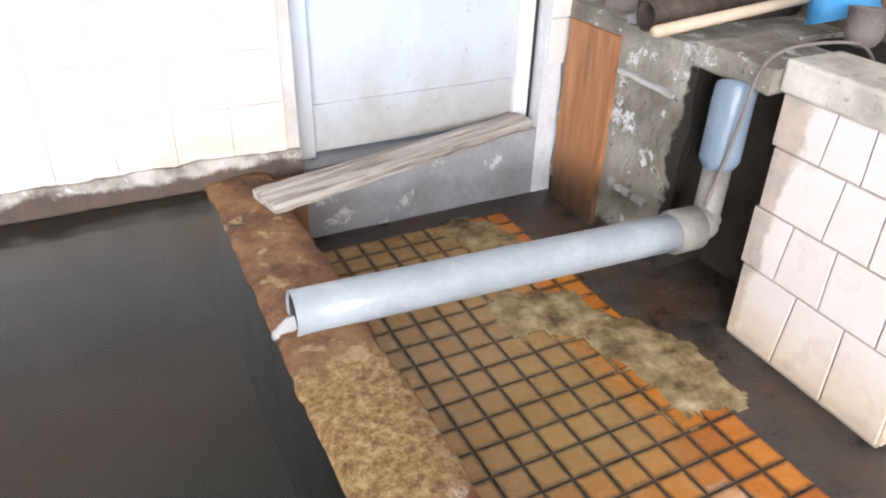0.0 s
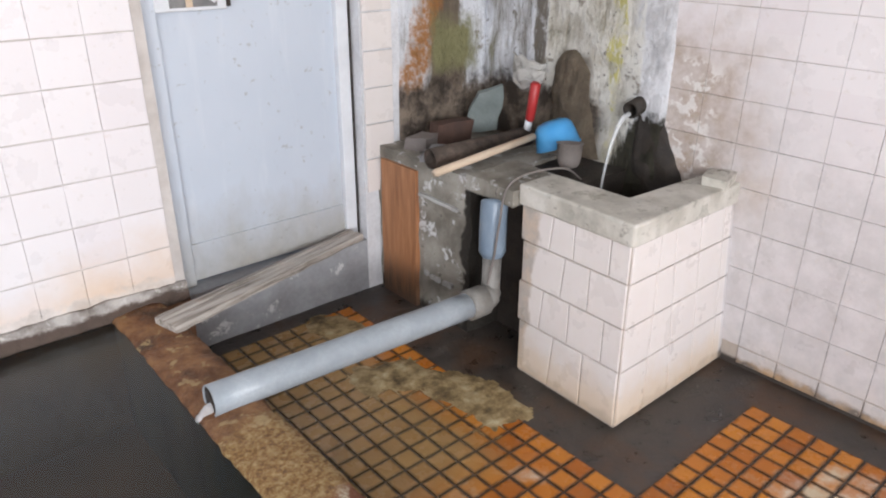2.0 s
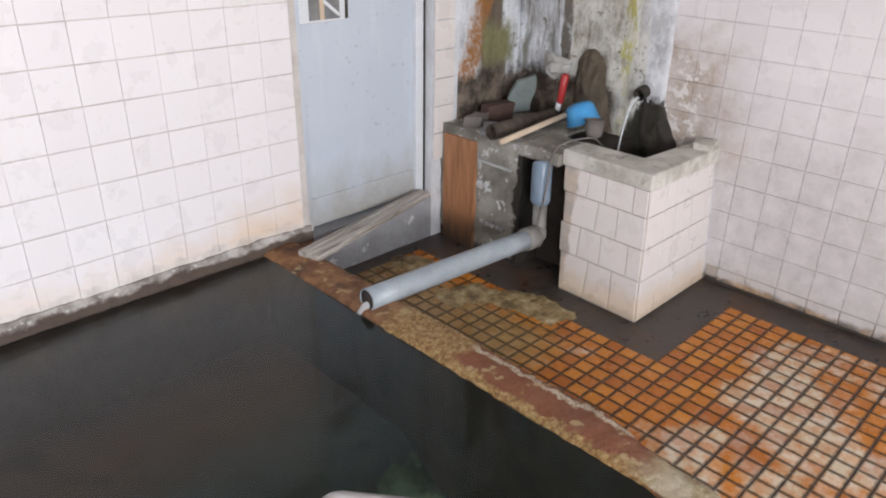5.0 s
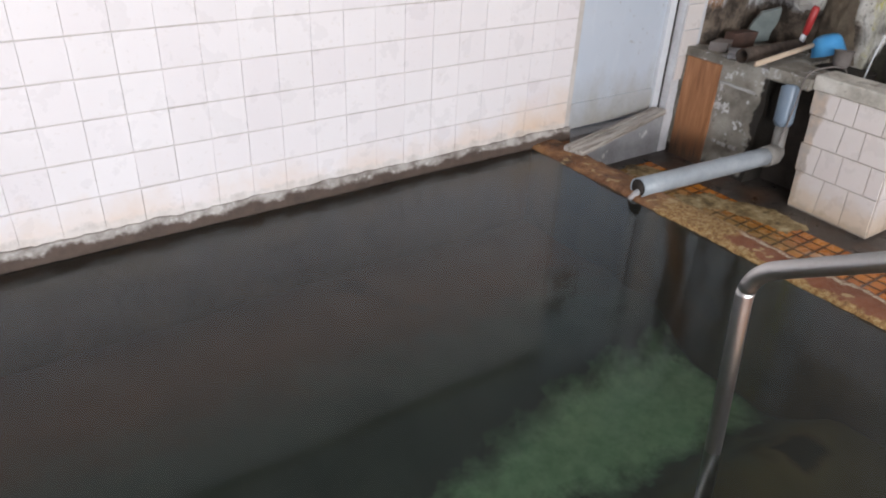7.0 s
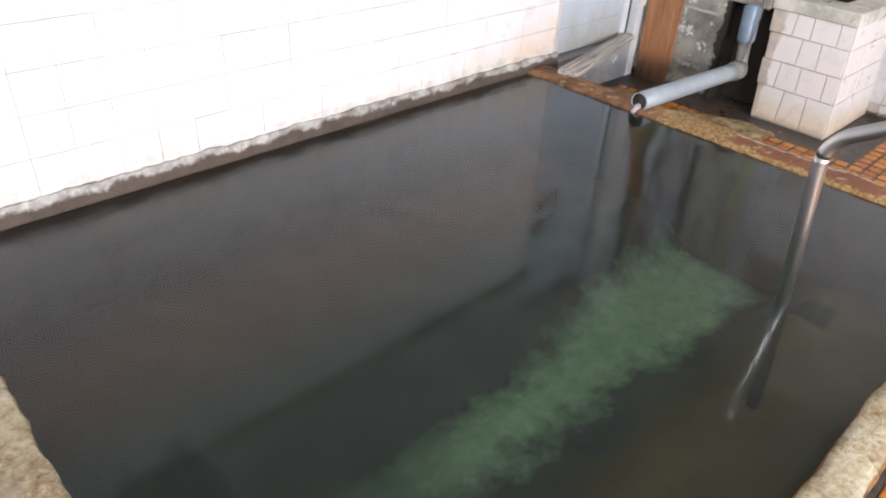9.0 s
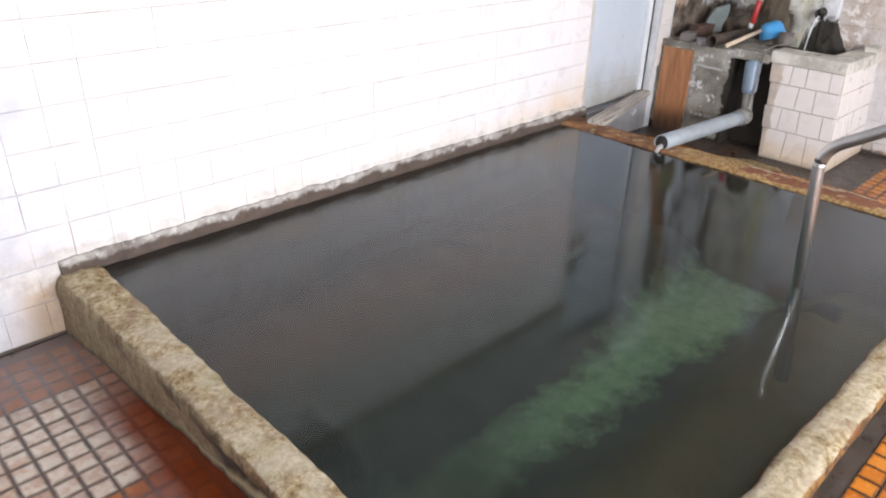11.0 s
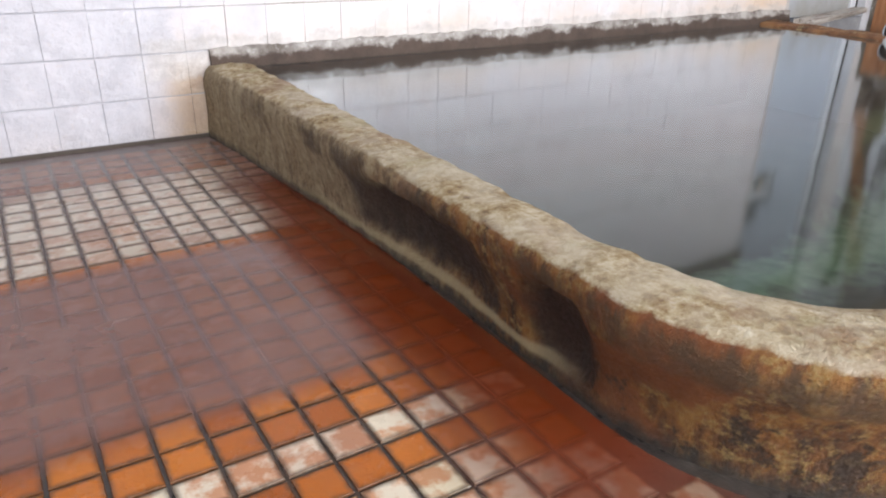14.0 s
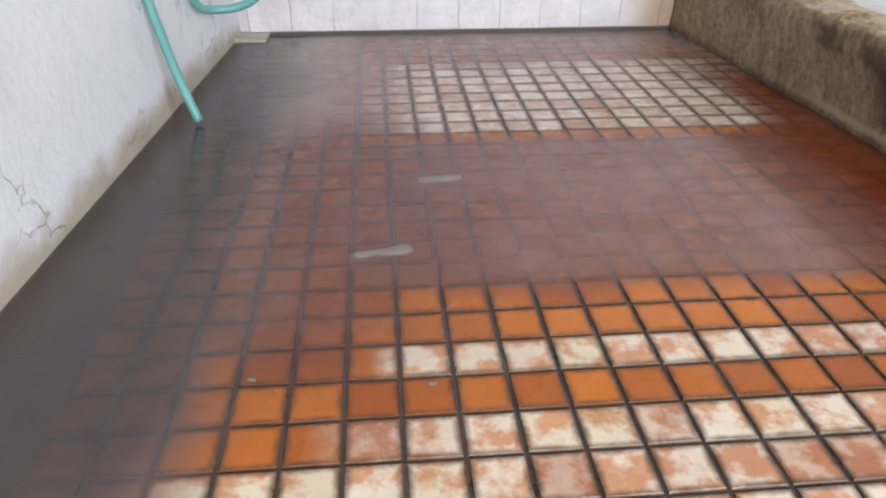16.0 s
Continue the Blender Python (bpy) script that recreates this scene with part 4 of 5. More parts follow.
for x in (-4.10, -3.04, -1.97, -0.90, 0.16):
    part("mullion", box(x, x + 0.04, -3.74, -3.68, 1.05, 2.42), M_FRAME, window)
part("window_sill", box(-4.10, 0.20, -3.76, -3.57, 1.03, 1.05), M_FRAME, window)
tagged(link_mesh("ceiling", box(-4.8, 2.06, -3.8, 1.96, WALL_TOP, WALL_TOP + 0.1), M_CEIL), "plain grey painted ceiling", "ceiling", kind="structure")


# upper boards over the tiles
tagged(link_mesh("wall_trim", box(-4.30, 0.44, 1.728, 1.756, 1.625, 1.698, 0.004), M_BENCH), "dark wooden rail on top of the tiles", "trim", kind="structure")
upper = thing("wall_boarding", "grey weathered boarding above the tiled wall", "boarding", kind="structure")
for k in range(6):
    part("board", box(-4.30, 0.44, 1.735, 1.756, 1.70 + 0.15 * k, 1.845 + 0.15 * k, 0.004), M_UPPER, upper)


def ledge():
    """Ragged mortar lip along the water line of the north wall."""
    def shape(p):
        if p.y < 1.745:
            p.y += 0.004 * noise.noise(Vector((p.x * 6, 1, p.z * 9))) + 0.004 * noise.noise(Vector((p.x * 22, 4, p.z * 20)))
            p.y += 0.012 * max(0.0, (p.z - 0.20) / 0.10)
        if p.z > 0.2:
            p.z += 0.014 * noise.noise(Vector((p.x * 3.1, 2, 3))) + 0.010 * noise.noise(Vector((p.x * 13, 2, 3))) + 0.006 * noise.noise(Vector((p.x * 37, 2, 3)))
        return p
    return rough_box(-2.74, 0.44, 1.727, 1.757, -0.3, 0.298, 0.016, 0.003, 1.0, shape)


tagged(link_mesh("water_line_ledge", ledge(), M_LEDGE), "ragged dark mortar ledge along the water line", "ledge", kind="structure")


# broken plaster round the spout
def broken(axis, lo, hi, z0, z1, depth, seed):
    bm = bmesh.new()
    step = 0.022
    nu, nz = round((hi - lo) / step), round((z1 - z0) / step)
    grid = []
    for i in range(nu + 1):
        row = []
        for k in range(nz + 1):
            u, z = lo + (hi - lo) * i / nu, z0 + (z1 - z0) * k / nz
            p = Vector((u * 4 + seed, seed, z * 3))
            d = depth * (0.55 + 0.5 * noise.noise(p) + 0.35 * noise.noise(p * 2.7) + 0.15 * noise.noise(p * 8))
            if i in (0, nu) or k in (0, nz):
                d = -0.02
            row.append(bm.verts.new((u, 1.760 - d, z) if axis == "y" else (1.864 - d, u, z)))
        grid.append(row)
    for i in range(nu):
        for k in range(nz):
            bm.faces.new((grid[i][k], grid[i + 1][k], grid[i + 1][k + 1], grid[i][k + 1]))
    bmesh.ops.recalc_face_normals(bm, faces=bm.faces[:])
    return bm


tagged(smooth(link_mesh("wall_plaster_north", broken("y", 1.385, 1.87, 0.30, 2.2, 0.035, 1.0), M_BROKEN)), "scaled and rust-stained broken plaster wall", "plaster", kind="structure")
tagged(smooth(link_mesh("wall_plaster_east", broken("x", 0.83, 1.77, 0.30, 2.2, 0.040, 4.0), M_BROKEN)), "peeling white and brown mineral-stained plaster wall", "plaster", kind="structure")

# door
sill = tagged(link_mesh("door_sill", rough_box(0.44, 1.285, 1.765, 2.0, -0.05, 0.222, 0.03, 0.005, 7.0), M_SILL), "flaking grey concrete door step", "door step", kind="structure")
door = thing("door_1", "closed pale blue steel door with stained foot", "door", kind="structure")
part("door_leaf", box(0.50, 1.155, 1.842, 1.870, 0.235, 2.04, 0.003), M_DOOR, door)
part("kick_panel", box(0.50, 1.155, 1.832, 1.845, 0.235, 0.375, 0.003), M_DOOR, door, "stained grey kick panel")
part("door_stile", box(0.445, 0.502, 1.815, 1.880, 0.225, 2.06, 0.004), M_DOOR, door)
part("door_stile", box(1.153, 1.205, 1.815, 1.880, 0.225, 2.06, 0.004), M_FRAME, door)
part("top_rail", box(0.502, 1.153, 1.836, 1.848, 1.378, 1.470, 0.003), M_DOOR, door)
plate = part("lock_plate", box(0.545, 0.675, 1.830, 1.846, 1.372, 1.50, 0.004), M_PLATE, door, "dull grey lock plate with two holes")
for hx in (0.585, 0.628):
    part("keyhole", tube([(hx, 1.832, 1.440), (hx, 1.8285, 1.440)], 0.011, 14), M_DARK, plate)
hatch = part("vent_frame", box(0.498, 0.735, 1.812, 1.845, 1.168, 1.345, 0.004), M_FRAME, door, "white framed vent in the door")
part("vent_hood", box(0.490, 0.748, 1.800, 1.842, 1.345, 1.366, 0.003), M_DARK, hatch, "dark vent hood")
# added dark strip in place of the shadow on the vent's right side
part("vent_shadow", box(0.735, 0.748, 1.808, 1.842, 1.175, 1.345, 0.002), M_DARK, hatch, "dark strip painting the shadow beside the vent")
part("vent_opening", box(0.545, 0.700, 1.806, 1.820, 1.180, 1.272), M_VENT, hatch, "dim grey vent opening")
part("vent_slat", box(0.595, 0.617, 1.802, 1.812, 1.180, 1.272), M_WOOD, hatch)
slat = box(-0.050, 0.050, 1.801, 1.807, -0.007, 0.007)
bmesh.ops.transform(slat, matrix=Matrix.Translation((0.655, 0, 1.225)) @ Matrix.Rotation(radians(38), 4, "Y"), verts=slat.verts[:])
part("vent_slat", slat, M_FRAME, hatch)
tagged(link_mesh("door_frame_trim", box(1.2055, 1.2095, 1.808, 1.83, 0.24, 2.06), M_DARK), "thin black gap strip of door frame", "trim", kind="structure")


# ---- concrete block and basin ----
block = thing("concrete_block", "chipped grey concrete block against the wall, dark recess beside it", "block", kind="structure")
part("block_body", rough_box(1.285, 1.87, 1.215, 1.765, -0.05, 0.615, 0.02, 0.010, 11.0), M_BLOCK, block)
# the recess's deep shade is put into this box's black colour
part("recess_back", rough_box(1.44, 1.87, 0.96, 1.21, -0.05, 0.60, 0.04, 0.008, 13.0), M_DARK, block, "wet recess with its shade painted black")
part("top_slab", rough_box(1.275, 1.52, 1.00, 1.23, 0.575, 0.632, 0.03, 0.006, 14.0), M_BLOCK, block)
part("painted_board", rough_box(1.268, 1.292, 1.505, 1.725, -0.01, 0.575, 0.04, 0.003, 15.0), M_RUST, block, "red-brown painted face board")


def tub_side(p):
    """Leans the basin's faces in towards the top."""
    t = max(0.0, min(1.0, p.z / 0.585))
    if p.x < 1.5:
        p.x += 0.060 * t
    if p.y < 0.75:
        p.y += 0.050 * t
    if p.y > 0.9:
        p.y += 0.060 * t
    if p.x < 1.5:
        p.x += 0.030 * (p.y - 0.5)
    return p


def basin_body():
    bm = rough_box(1.243, 1.87, 0.500, 0.70, -0.03, 0.585, 0.05, 0.002, 17.0, tub_side)
    other = rough_box(1.243, 1.46, 0.695, 0.92, -0.03, 0.585, 0.05, 0.002, 18.0, tub_side)
    data = bpy.data.meshes.new("joined")
    other.to_mesh(data)
    other.free()
    bm.from_mesh(data)
    bpy.data.meshes.remove(data)
    return bm


M_BASIN_GROUT = concrete_material("dirty_basin_joints", (0.50, 0.43, 0.37), (0.33, 0.26, 0.20))
basin = thing("water_basin", "cream tiled square water basin with worn stone cap", "basin")
part("basin_body", basin_body(), M_BASIN_GROUT, basin)


def cap_mesh():
    """Flat worn cap round two sides of the basin with a pale inner edge."""
    bm = bmesh.new()
    outline = [(1.300, 1.00), (1.285, 0.535), (1.872, 0.535), (1.872, 0.665), (1.468, 0.690), (1.468, 1.00)]
    top = [bm.verts.new((x, y, 0.655)) for x, y in outline]
    bm.faces.new(top)
    out = bmesh.ops.extrude_face_region(bm, geom=bm.faces[:])
    for v in out["geom"]:
        if isinstance(v, bmesh.types.BMVert):
            v.co.z = 0.582
    bmesh.ops.recalc_face_normals(bm, faces=bm.faces[:])
    bmesh.ops.bevel(bm, geom=bm.edges[:], offset=0.008, segments=2, affect="EDGES", profile=0.5)
    return bm


part("cap", cap_mesh(), M_CAP, basin, "worn grey stone cap")
part("basin_floor", box(1.46, 1.87, 0.69, 1.00, 0.0, 0.30), M_DARK, basin)
part("basin_lining", box(1.455, 1.475, 0.69, 1.00, 0.28, 0.575), M_DARK, basin)
part("basin_lining", box(1.46, 1.87, 0.685, 0.70, 0.28, 0.575), M_DARK, basin)
basin_water = tagged(link_mesh("basin_water", box(1.475, 1.868, 0.70, 0.96, 0.49, 0.50), M_WATER), "dark water standing in the basin", "water", kind="structure")

def seam_mesh(y0, y1, z, seed, h):
    """A ragged smear of white mortar on the block's face."""
    def shape(p):
        p.z += 0.012 * noise.noise(Vector((p.y * 11, seed, 0))) + 0.05 * (p.y - y0) * 0.5
        return p
    return rough_box(1.270, 1.284, y0, y1, z - h, z + h, 0.010, 0.006, seed, shape)


M_SMEAR = concrete_material("white_mortar_smear", (0.62, 0.62, 0.61), (0.40, 0.39, 0.37))
part("mortar_seam", seam_mesh(1.27, 1.49, 0.485, 31.0, 0.006), M_SMEAR, block, "ragged white mortar seam")
for k, (y, z) in enumerate(((1.44, 0.165), (1.40, 0.162), (1.365, 0.160), (1.325, 0.158), (1.30, 0.156))):
    part("mortar_lump", seam_mesh(y, y + 0.022, z, 40.0 + k, 0.008), M_SMEAR, block)

# ---- things ----
outflow = thing("outflow_pipe", "grey plastic outflow pipe lying across the pool rim", "pipe")
P0, P1 = Vector((0.215, 1.062, 0.274)), Vector((1.155, 1.035, 0.250))
smooth(part("pipe_tube", tube([P0.lerp(P1, k / 6) for k in range(7)], 0.045, 28, inner=0.005), M_PIPE, outflow))
# solid black core put in for the shade inside the open pipe
smooth(part("bore", tube([P0.lerp(P1, k / 3) + Vector((0.004 * (k == 0), 0, 0)) for k in range(4)], 0.0402, 24), M_DARK, outflow, "black core painting the shade inside the pipe"))
smooth(part("collar", tube([P1 - Vector((0.045, 0, -0.001)), P1 - Vector((0.04, 0, -0.001)), P1 + Vector((0.03, 0, -0.001)), P1 + Vector((0.035, 0, -0.001))], [0.047, 0.053, 0.053, 0.047], 28), M_FITTING, outflow, "dirty grey pipe collar"))
smooth(part("elbow", tube(bend([P1 + Vector((0.02, 0, 0)), (1.235, 1.05, 0.25), (1.258, 1.070, 0.385)], 0.07), [0.046] * 4 + [0.040] * 3 + [0.033] * 3, 20), M_FITTING, outflow, "brownish grey pipe elbow"))
smooth(part("riser", tube(glide([(1.257, 1.070, 0.372), (1.262, 1.075, 0.43), (1.272, 1.085, 0.52), (1.282, 1.092, 0.560), (1.288, 1.096, 0.574)], 4), [0.030, 0.040] + [0.047] * 12 + [0.042, 0.030, 0.010], 20), M_BLUEPIPE, outflow, "pale blue plastic riser pipe"))
smooth(tagged(link_mesh("pipe_water_jet", tube(glide([(0.225, 1.062, 0.252), (0.206, 1.063, 0.247), (0.194, 1.064, 0.236), (0.188, 1.064, 0.220)], 5), [0.016] * 6 + [0.014] * 5 + [0.018] * 5, 12), M_STREAM), "thin clear water pouring from the pipe", "water jet"))

cord = thing("thin_hose", "thin grey hose drooping over the basin corner", "hose")
smooth(part("hose_line", tube(glide([(1.62, 1.00, 0.60), (1.50, 0.985, 0.668), (1.36, 1.03, 0.664), (1.272, 1.03, 0.63), (1.235, 1.02, 0.52), (1.225, 1.03, 0.40), (1.20, 1.03, 0.305)]), 0.004, 8), M_GREY, cord))

plank = thing("wooden_plank", "weathered split grey plank leaning on the door step", "plank")


def plank_mesh():
    a, b = Vector((0.285, 1.548, 0.262)), Vector((1.15, 1.755, 0.268))
    way = (b - a).normalized()
    side = way.cross(Vector((0, 0, 1))).normalized()
    bm = bmesh.new()
    rings = []
    count = 26
    for n in range(count + 1):
        p = a.lerp(b, n / count)
        w = 0.056 - 0.014 * n / count + 0.007 * noise.noise(p * 14)
        h = 0.014
        prof = [(-w, -h), (-w, h * 0.6), (-w * 0.4, h), (-0.1 * w, h * 0.7), (0.15 * w, h * 1.05), (w, h * 0.9), (w, -h)]
        rings.append([bm.verts.new(p + side * s + Vector((0, 0, z + 0.002 * noise.noise(p * 30 + Vector((s * 90, 0, 0)))))) for s, z in prof])
    for p, q in zip(rings, rings[1:]):
        for k in range(len(p)):
            bm.faces.new((p[k], p[(k + 1) % len(p)], q[(k + 1) % len(p)], q[k]))
    bm.faces.new(rings[0])
    bm.faces.new(rings[-1][::-1])
    bmesh.ops.recalc_face_normals(bm, faces=bm.faces[:])
    return bm


part("plank_board", plank_mesh(), M_PLANK, plank)

# handrail
RAIL_R = 0.021
rail = thing("handrail", "bent stainless steel handrail at the pool edge", "handrail")
rail_line = bend([(-0.765, -0.150, -0.30), (-0.760, -0.058, 0.748), (-0.760, -0.632, 1.112), (-0.765, -0.640, -0.005)], 0.075, 9)
low = [k for k, p in enumerate(rail_line) if p.z > 0.70][0]
high = [k for k, p in enumerate(rail_line) if p.y < -0.62][-2]
smooth(part("leg", tube(rail_line[:low + 1], RAIL_R, 20), M_STEEL, rail))
smooth(part("grab_bar", tube(rail_line[low:high + 1], RAIL_R, 20), M_STEEL, rail))
smooth(part("leg", tube(rail_line[high:], RAIL_R, 20), M_STEEL, rail))
smooth(part("floor_flange", tube([(-0.765, -0.640, -0.004), (-0.765, -0.640, 0.004), (-0.765, -0.640, 0.010)], [0.045, 0.045, 0.030], 24), M_STEEL, rail, "round steel floor flange"))

# ---- on the block ----
ladle = thing("ladle", "bright blue plastic ladle with pale wooden handle", "ladle")


def cup_mesh(centre, axis, r0, r1, depth, wall=0.004, sides=24):
    """An open cup with rounded foot; axis points from foot to mouth."""
    axis = Vector(axis).normalized()
    prof = [(0.0, 0.0), (r0 * 0.45, 0.0), (r0 * 0.75, depth * 0.07), (r0 * 0.93, depth * 0.22), (r0, depth * 0.4), (r1, depth), (r1 + 0.003, depth), (r1 + 0.003, depth * 1.02), (r1 - wall, depth * 1.02), (r0 - wall, depth * 0.42), (r0 * 0.7, depth * 0.16), (r0 * 0.3, depth * 0.06), (0.0, depth * 0.06)]
    turn = axis.to_track_quat("Z", "Y").to_matrix()
    bm = bmesh.new()
    rings = []
    for r, h in prof:
        rings.append([bm.verts.new(Vector(centre) + turn @ Vector((r * math.cos(2 * math.pi * k / sides), r * math.sin(2 * math.pi * k / sides), h))) for k in range(sides if r else 1)])
    for a, b in zip(rings, rings[1:]):
        for k in range(sides):
            if len(a) == 1:
                bm.faces.new((a[0], b[k], b[(k + 1) % sides]))
            elif len(b) == 1:
                bm.faces.new((a[k], b[0], a[(k + 1) % sides]))
            else:
                bm.faces.new((a[k], a[(k + 1) % sides], b[(k + 1) % sides], b[k]))
    bmesh.ops.recalc_face_normals(bm, faces=bm.faces[:])
    return bm


smooth(part("bowl", cup_mesh((1.680, 1.205, 0.762), (0.10, -0.35, -0.93), 0.074, 0.084, 0.098), M_LADLE, ladle, "bright blue plastic bowl"))
smooth(part("handle", tube([(1.118, 1.215, 0.672), (1.13, 1.215, 0.673), (1.37, 1.222, 0.690), (1.612, 1.228, 0.708)], [0.011, 0.014, 0.014, 0.013], 14), M_WOOD, ladle, "pale wooden handle"))
tagged(smooth(link_mesh("cup", cup_mesh((1.600, 1.045, 0.634), (0.10, 0.08, 1.0), 0.042, 0.046, 0.088), M_GREY)), "small grey-brown plastic cup on the block", "cup")
iron = thing("iron_pipe", "dark rusted iron pipe lying on the block", "pipe")
smooth(part("pipe_tube", tube([(1.232, 1.372, 0.662), (1.45, 1.362, 0.664), (1.72, 1.352, 0.666)], 0.038, 20, inner=0.006), M_LOG, iron))
tagged(link_mesh("slate_piece", rough_box(-0.058, 0.058, -0.010, 0.010, -0.095, 0.095, 0.016, 0.012, 21.0, lambda q: Vector((q.x * (1.15 - 3.5 * max(0.0, q.z)), q.y, q.z + 0.35 * q.x)) ), M_SLATE), "broken slate piece leaning on the wall", "slate").matrix_world = pose(1.72, 1.60, 0.725, 14, 8, -35)
tagged(link_mesh("stone", rough_box(-0.05, 0.05, -0.04, 0.04, -0.03, 0.03, 0.012, 0.024, 22.0), M_GREY), "rough brown stone on the block", "stone").matrix_world = pose(1.40, 1.62, 0.640, 0, 0, 20)
tagged(link_mesh("mortar_chip", rough_box(-0.09, 0.09, -0.035, 0.035, -0.010, 0.010, 0.015, 0.008, 23.0), M_SILL), "loose flat grey mortar chip", "mortar chip").matrix_world = pose(1.36, 1.50, 0.626, 0, 0, 35)
tagged(link_mesh("brick_piece", rough_box(-0.08, 0.08, -0.035, 0.035, -0.045, 0.045, 0.014, 0.022, 24.0), M_BRICK), "dark broken brick piece", "brick piece").matrix_world = pose(1.54, 1.60, 0.655, 0, 0, -15)
brush = thing("brush", "red-handled brush standing on the block", "brush")
smooth(part("grip", tube([(1.700, 1.335, 0.735), (1.700, 1.332, 0.74), (1.703, 1.315, 0.875), (1.703, 1.313, 0.882)], [0.014, 0.018, 0.020, 0.014], 14), M_RED, brush, "red plastic grip"))
smooth(part("neck", tube([(1.698, 1.342, 0.690), (1.700, 1.335, 0.738)], [0.016, 0.014], 12), M_FRAME, brush, "white neck"))


def rag_mesh():
    bm = bmesh.new()
    rows = []
    for i in range(19):
        row = []
        for k in range(13):
            u, v = i / 18, k / 12
            p = Vector((1.775 - 0.05 * math.sin(3.1 * u) - 0.022 * noise.noise(Vector((u * 6, v * 5, 2))), 1.33 + 0.17 * u, 0.945 - 0.10 * v * (0.5 + 0.7 * math.sin(2.6 * u + 0.3)) + 0.03 * u + 0.022 * noise.noise(Vector((u * 5, v * 6, 7)))))
            row.append(bm.verts.new(p))
        rows.append(row)
    for i in range(18):
        for k in range(12):
            bm.faces.new((rows[i][k], rows[i + 1][k], rows[i + 1][k + 1], rows[i][k + 1]))
    bmesh.ops.solidify(bm, geom=bm.faces[:], thickness=0.006)
    bmesh.ops.recalc_face_normals(bm, faces=bm.faces[:])
    return bm


tagged(smooth(link_mesh("rag", rag_mesh(), M_CLOTH)), "crumpled dingy white rag hung on the wall", "rag")

spout = thing("spout", "short black scaled iron spout in the wall", "spout")
smooth(part("spout_tube", tube([(1.90, 0.948, 0.845), (1.86, 0.948, 0.842), (1.795, 0.946, 0.830)], 0.031, 18, inner=0.008), M_DARK, spout))
tagged(smooth(link_mesh("spout_water_jet", tube(glide([(1.79, 0.945, 0.818), (1.745, 0.945, 0.80), (1.700, 0.945, 0.72), (1.672, 0.945, 0.60), (1.662, 0.945, 0.50)], 5), [0.009] * 6 + [0.007] * 5 + [0.005] * 10, 10), M_STREAM)), "thin clear water jet falling into the basin", "water jet")


def mound_mesh():
    """Black growth that spreads down the wall under the spout."""
    bm = bmesh.new()
    rows = []
    for i in range(21):
        row = []
        for k in range(17):
            t, u = i / 20, k / 16 * 2 - 1
            half = 0.045 + 0.130 * t ** 1.1
            y = 0.928 - 0.085 * t + half * u + 0.012 * noise.noise(Vector((t * 9, u * 4, 3)))
            d = (0.016 + 0.035 * t) * max(0.0, 1 - u * u) ** 0.6 * (0.8 + 0.5 * noise.noise(Vector((t * 5, u * 3, 1))))
            row.append(bm.verts.new((1.868 - d, y, 0.875 - 0.385 * t)))
        rows.append(row)
    for i in range(20):
        for k in range(16):
            bm.faces.new((rows[i][k], rows[i + 1][k], rows[i + 1][k + 1], rows[i][k + 1]))
    bmesh.ops.recalc_face_normals(bm, faces=bm.faces[:])
    return bm


tagged(smooth(link_mesh("mineral_growth", mound_mesh(), M_DARK)), "black wet mineral growth under the spout", "mineral growth", kind="structure")


def hump_mesh():
    """A round-headed swelling of brown scale on the wall behind the brush."""
    bm = bmesh.new()
    rows = []
    for i in range(23):
        row = []
        for k in range(19):
            t, u = i / 22, k / 18 * 2 - 1
            half = 0.095 * min(1.0, (t / 0.22) ** 0.5) + 0.085 * max(0.0, t - 0.35) ** 1.3
            yy = 1.255 - 0.05 * max(0.0, t - 0.4) + half * u
            d = 0.052 * max(0.0, 1 - u * u) ** 0.5 * min(1.0, (t / 0.12) ** 0.5) * (0.85 + 0.4 * noise.noise(Vector((t * 6, u * 3, 5))))
            row.append(bm.verts.new((1.852 - d, yy, 1.005 - 0.40 * t)))
        rows.append(row)
    for i in range(22):
        for k in range(18):
            bm.faces.new((rows[i][k], rows[i + 1][k], rows[i + 1][k + 1], rows[i][k + 1]))
    bmesh.ops.recalc_face_normals(bm, faces=bm.faces[:])
    return bm


M_HUMP = plain("brown_spring_scale", (0.095, 0.072, 0.050), (0.23, 0.185, 0.13), 15, 0.8, 0.0, 0.014)
tagged(smooth(link_mesh("scale_hump", hump_mesh(), M_HUMP)), "brown round-headed hump of scale on the wall", "mineral growth", kind="structure")
tagged(link_mesh("mortar_lump", rough_box(-0.06, 0.06, -0.045, 0.045, -0.018, 0.018, 0.015, 0.014, 25.0), M_CAP), "pale mortar lump on the basin cap", "mortar lump").matrix_world = pose(1.81, 0.585, 0.668, 0, 0, 15)


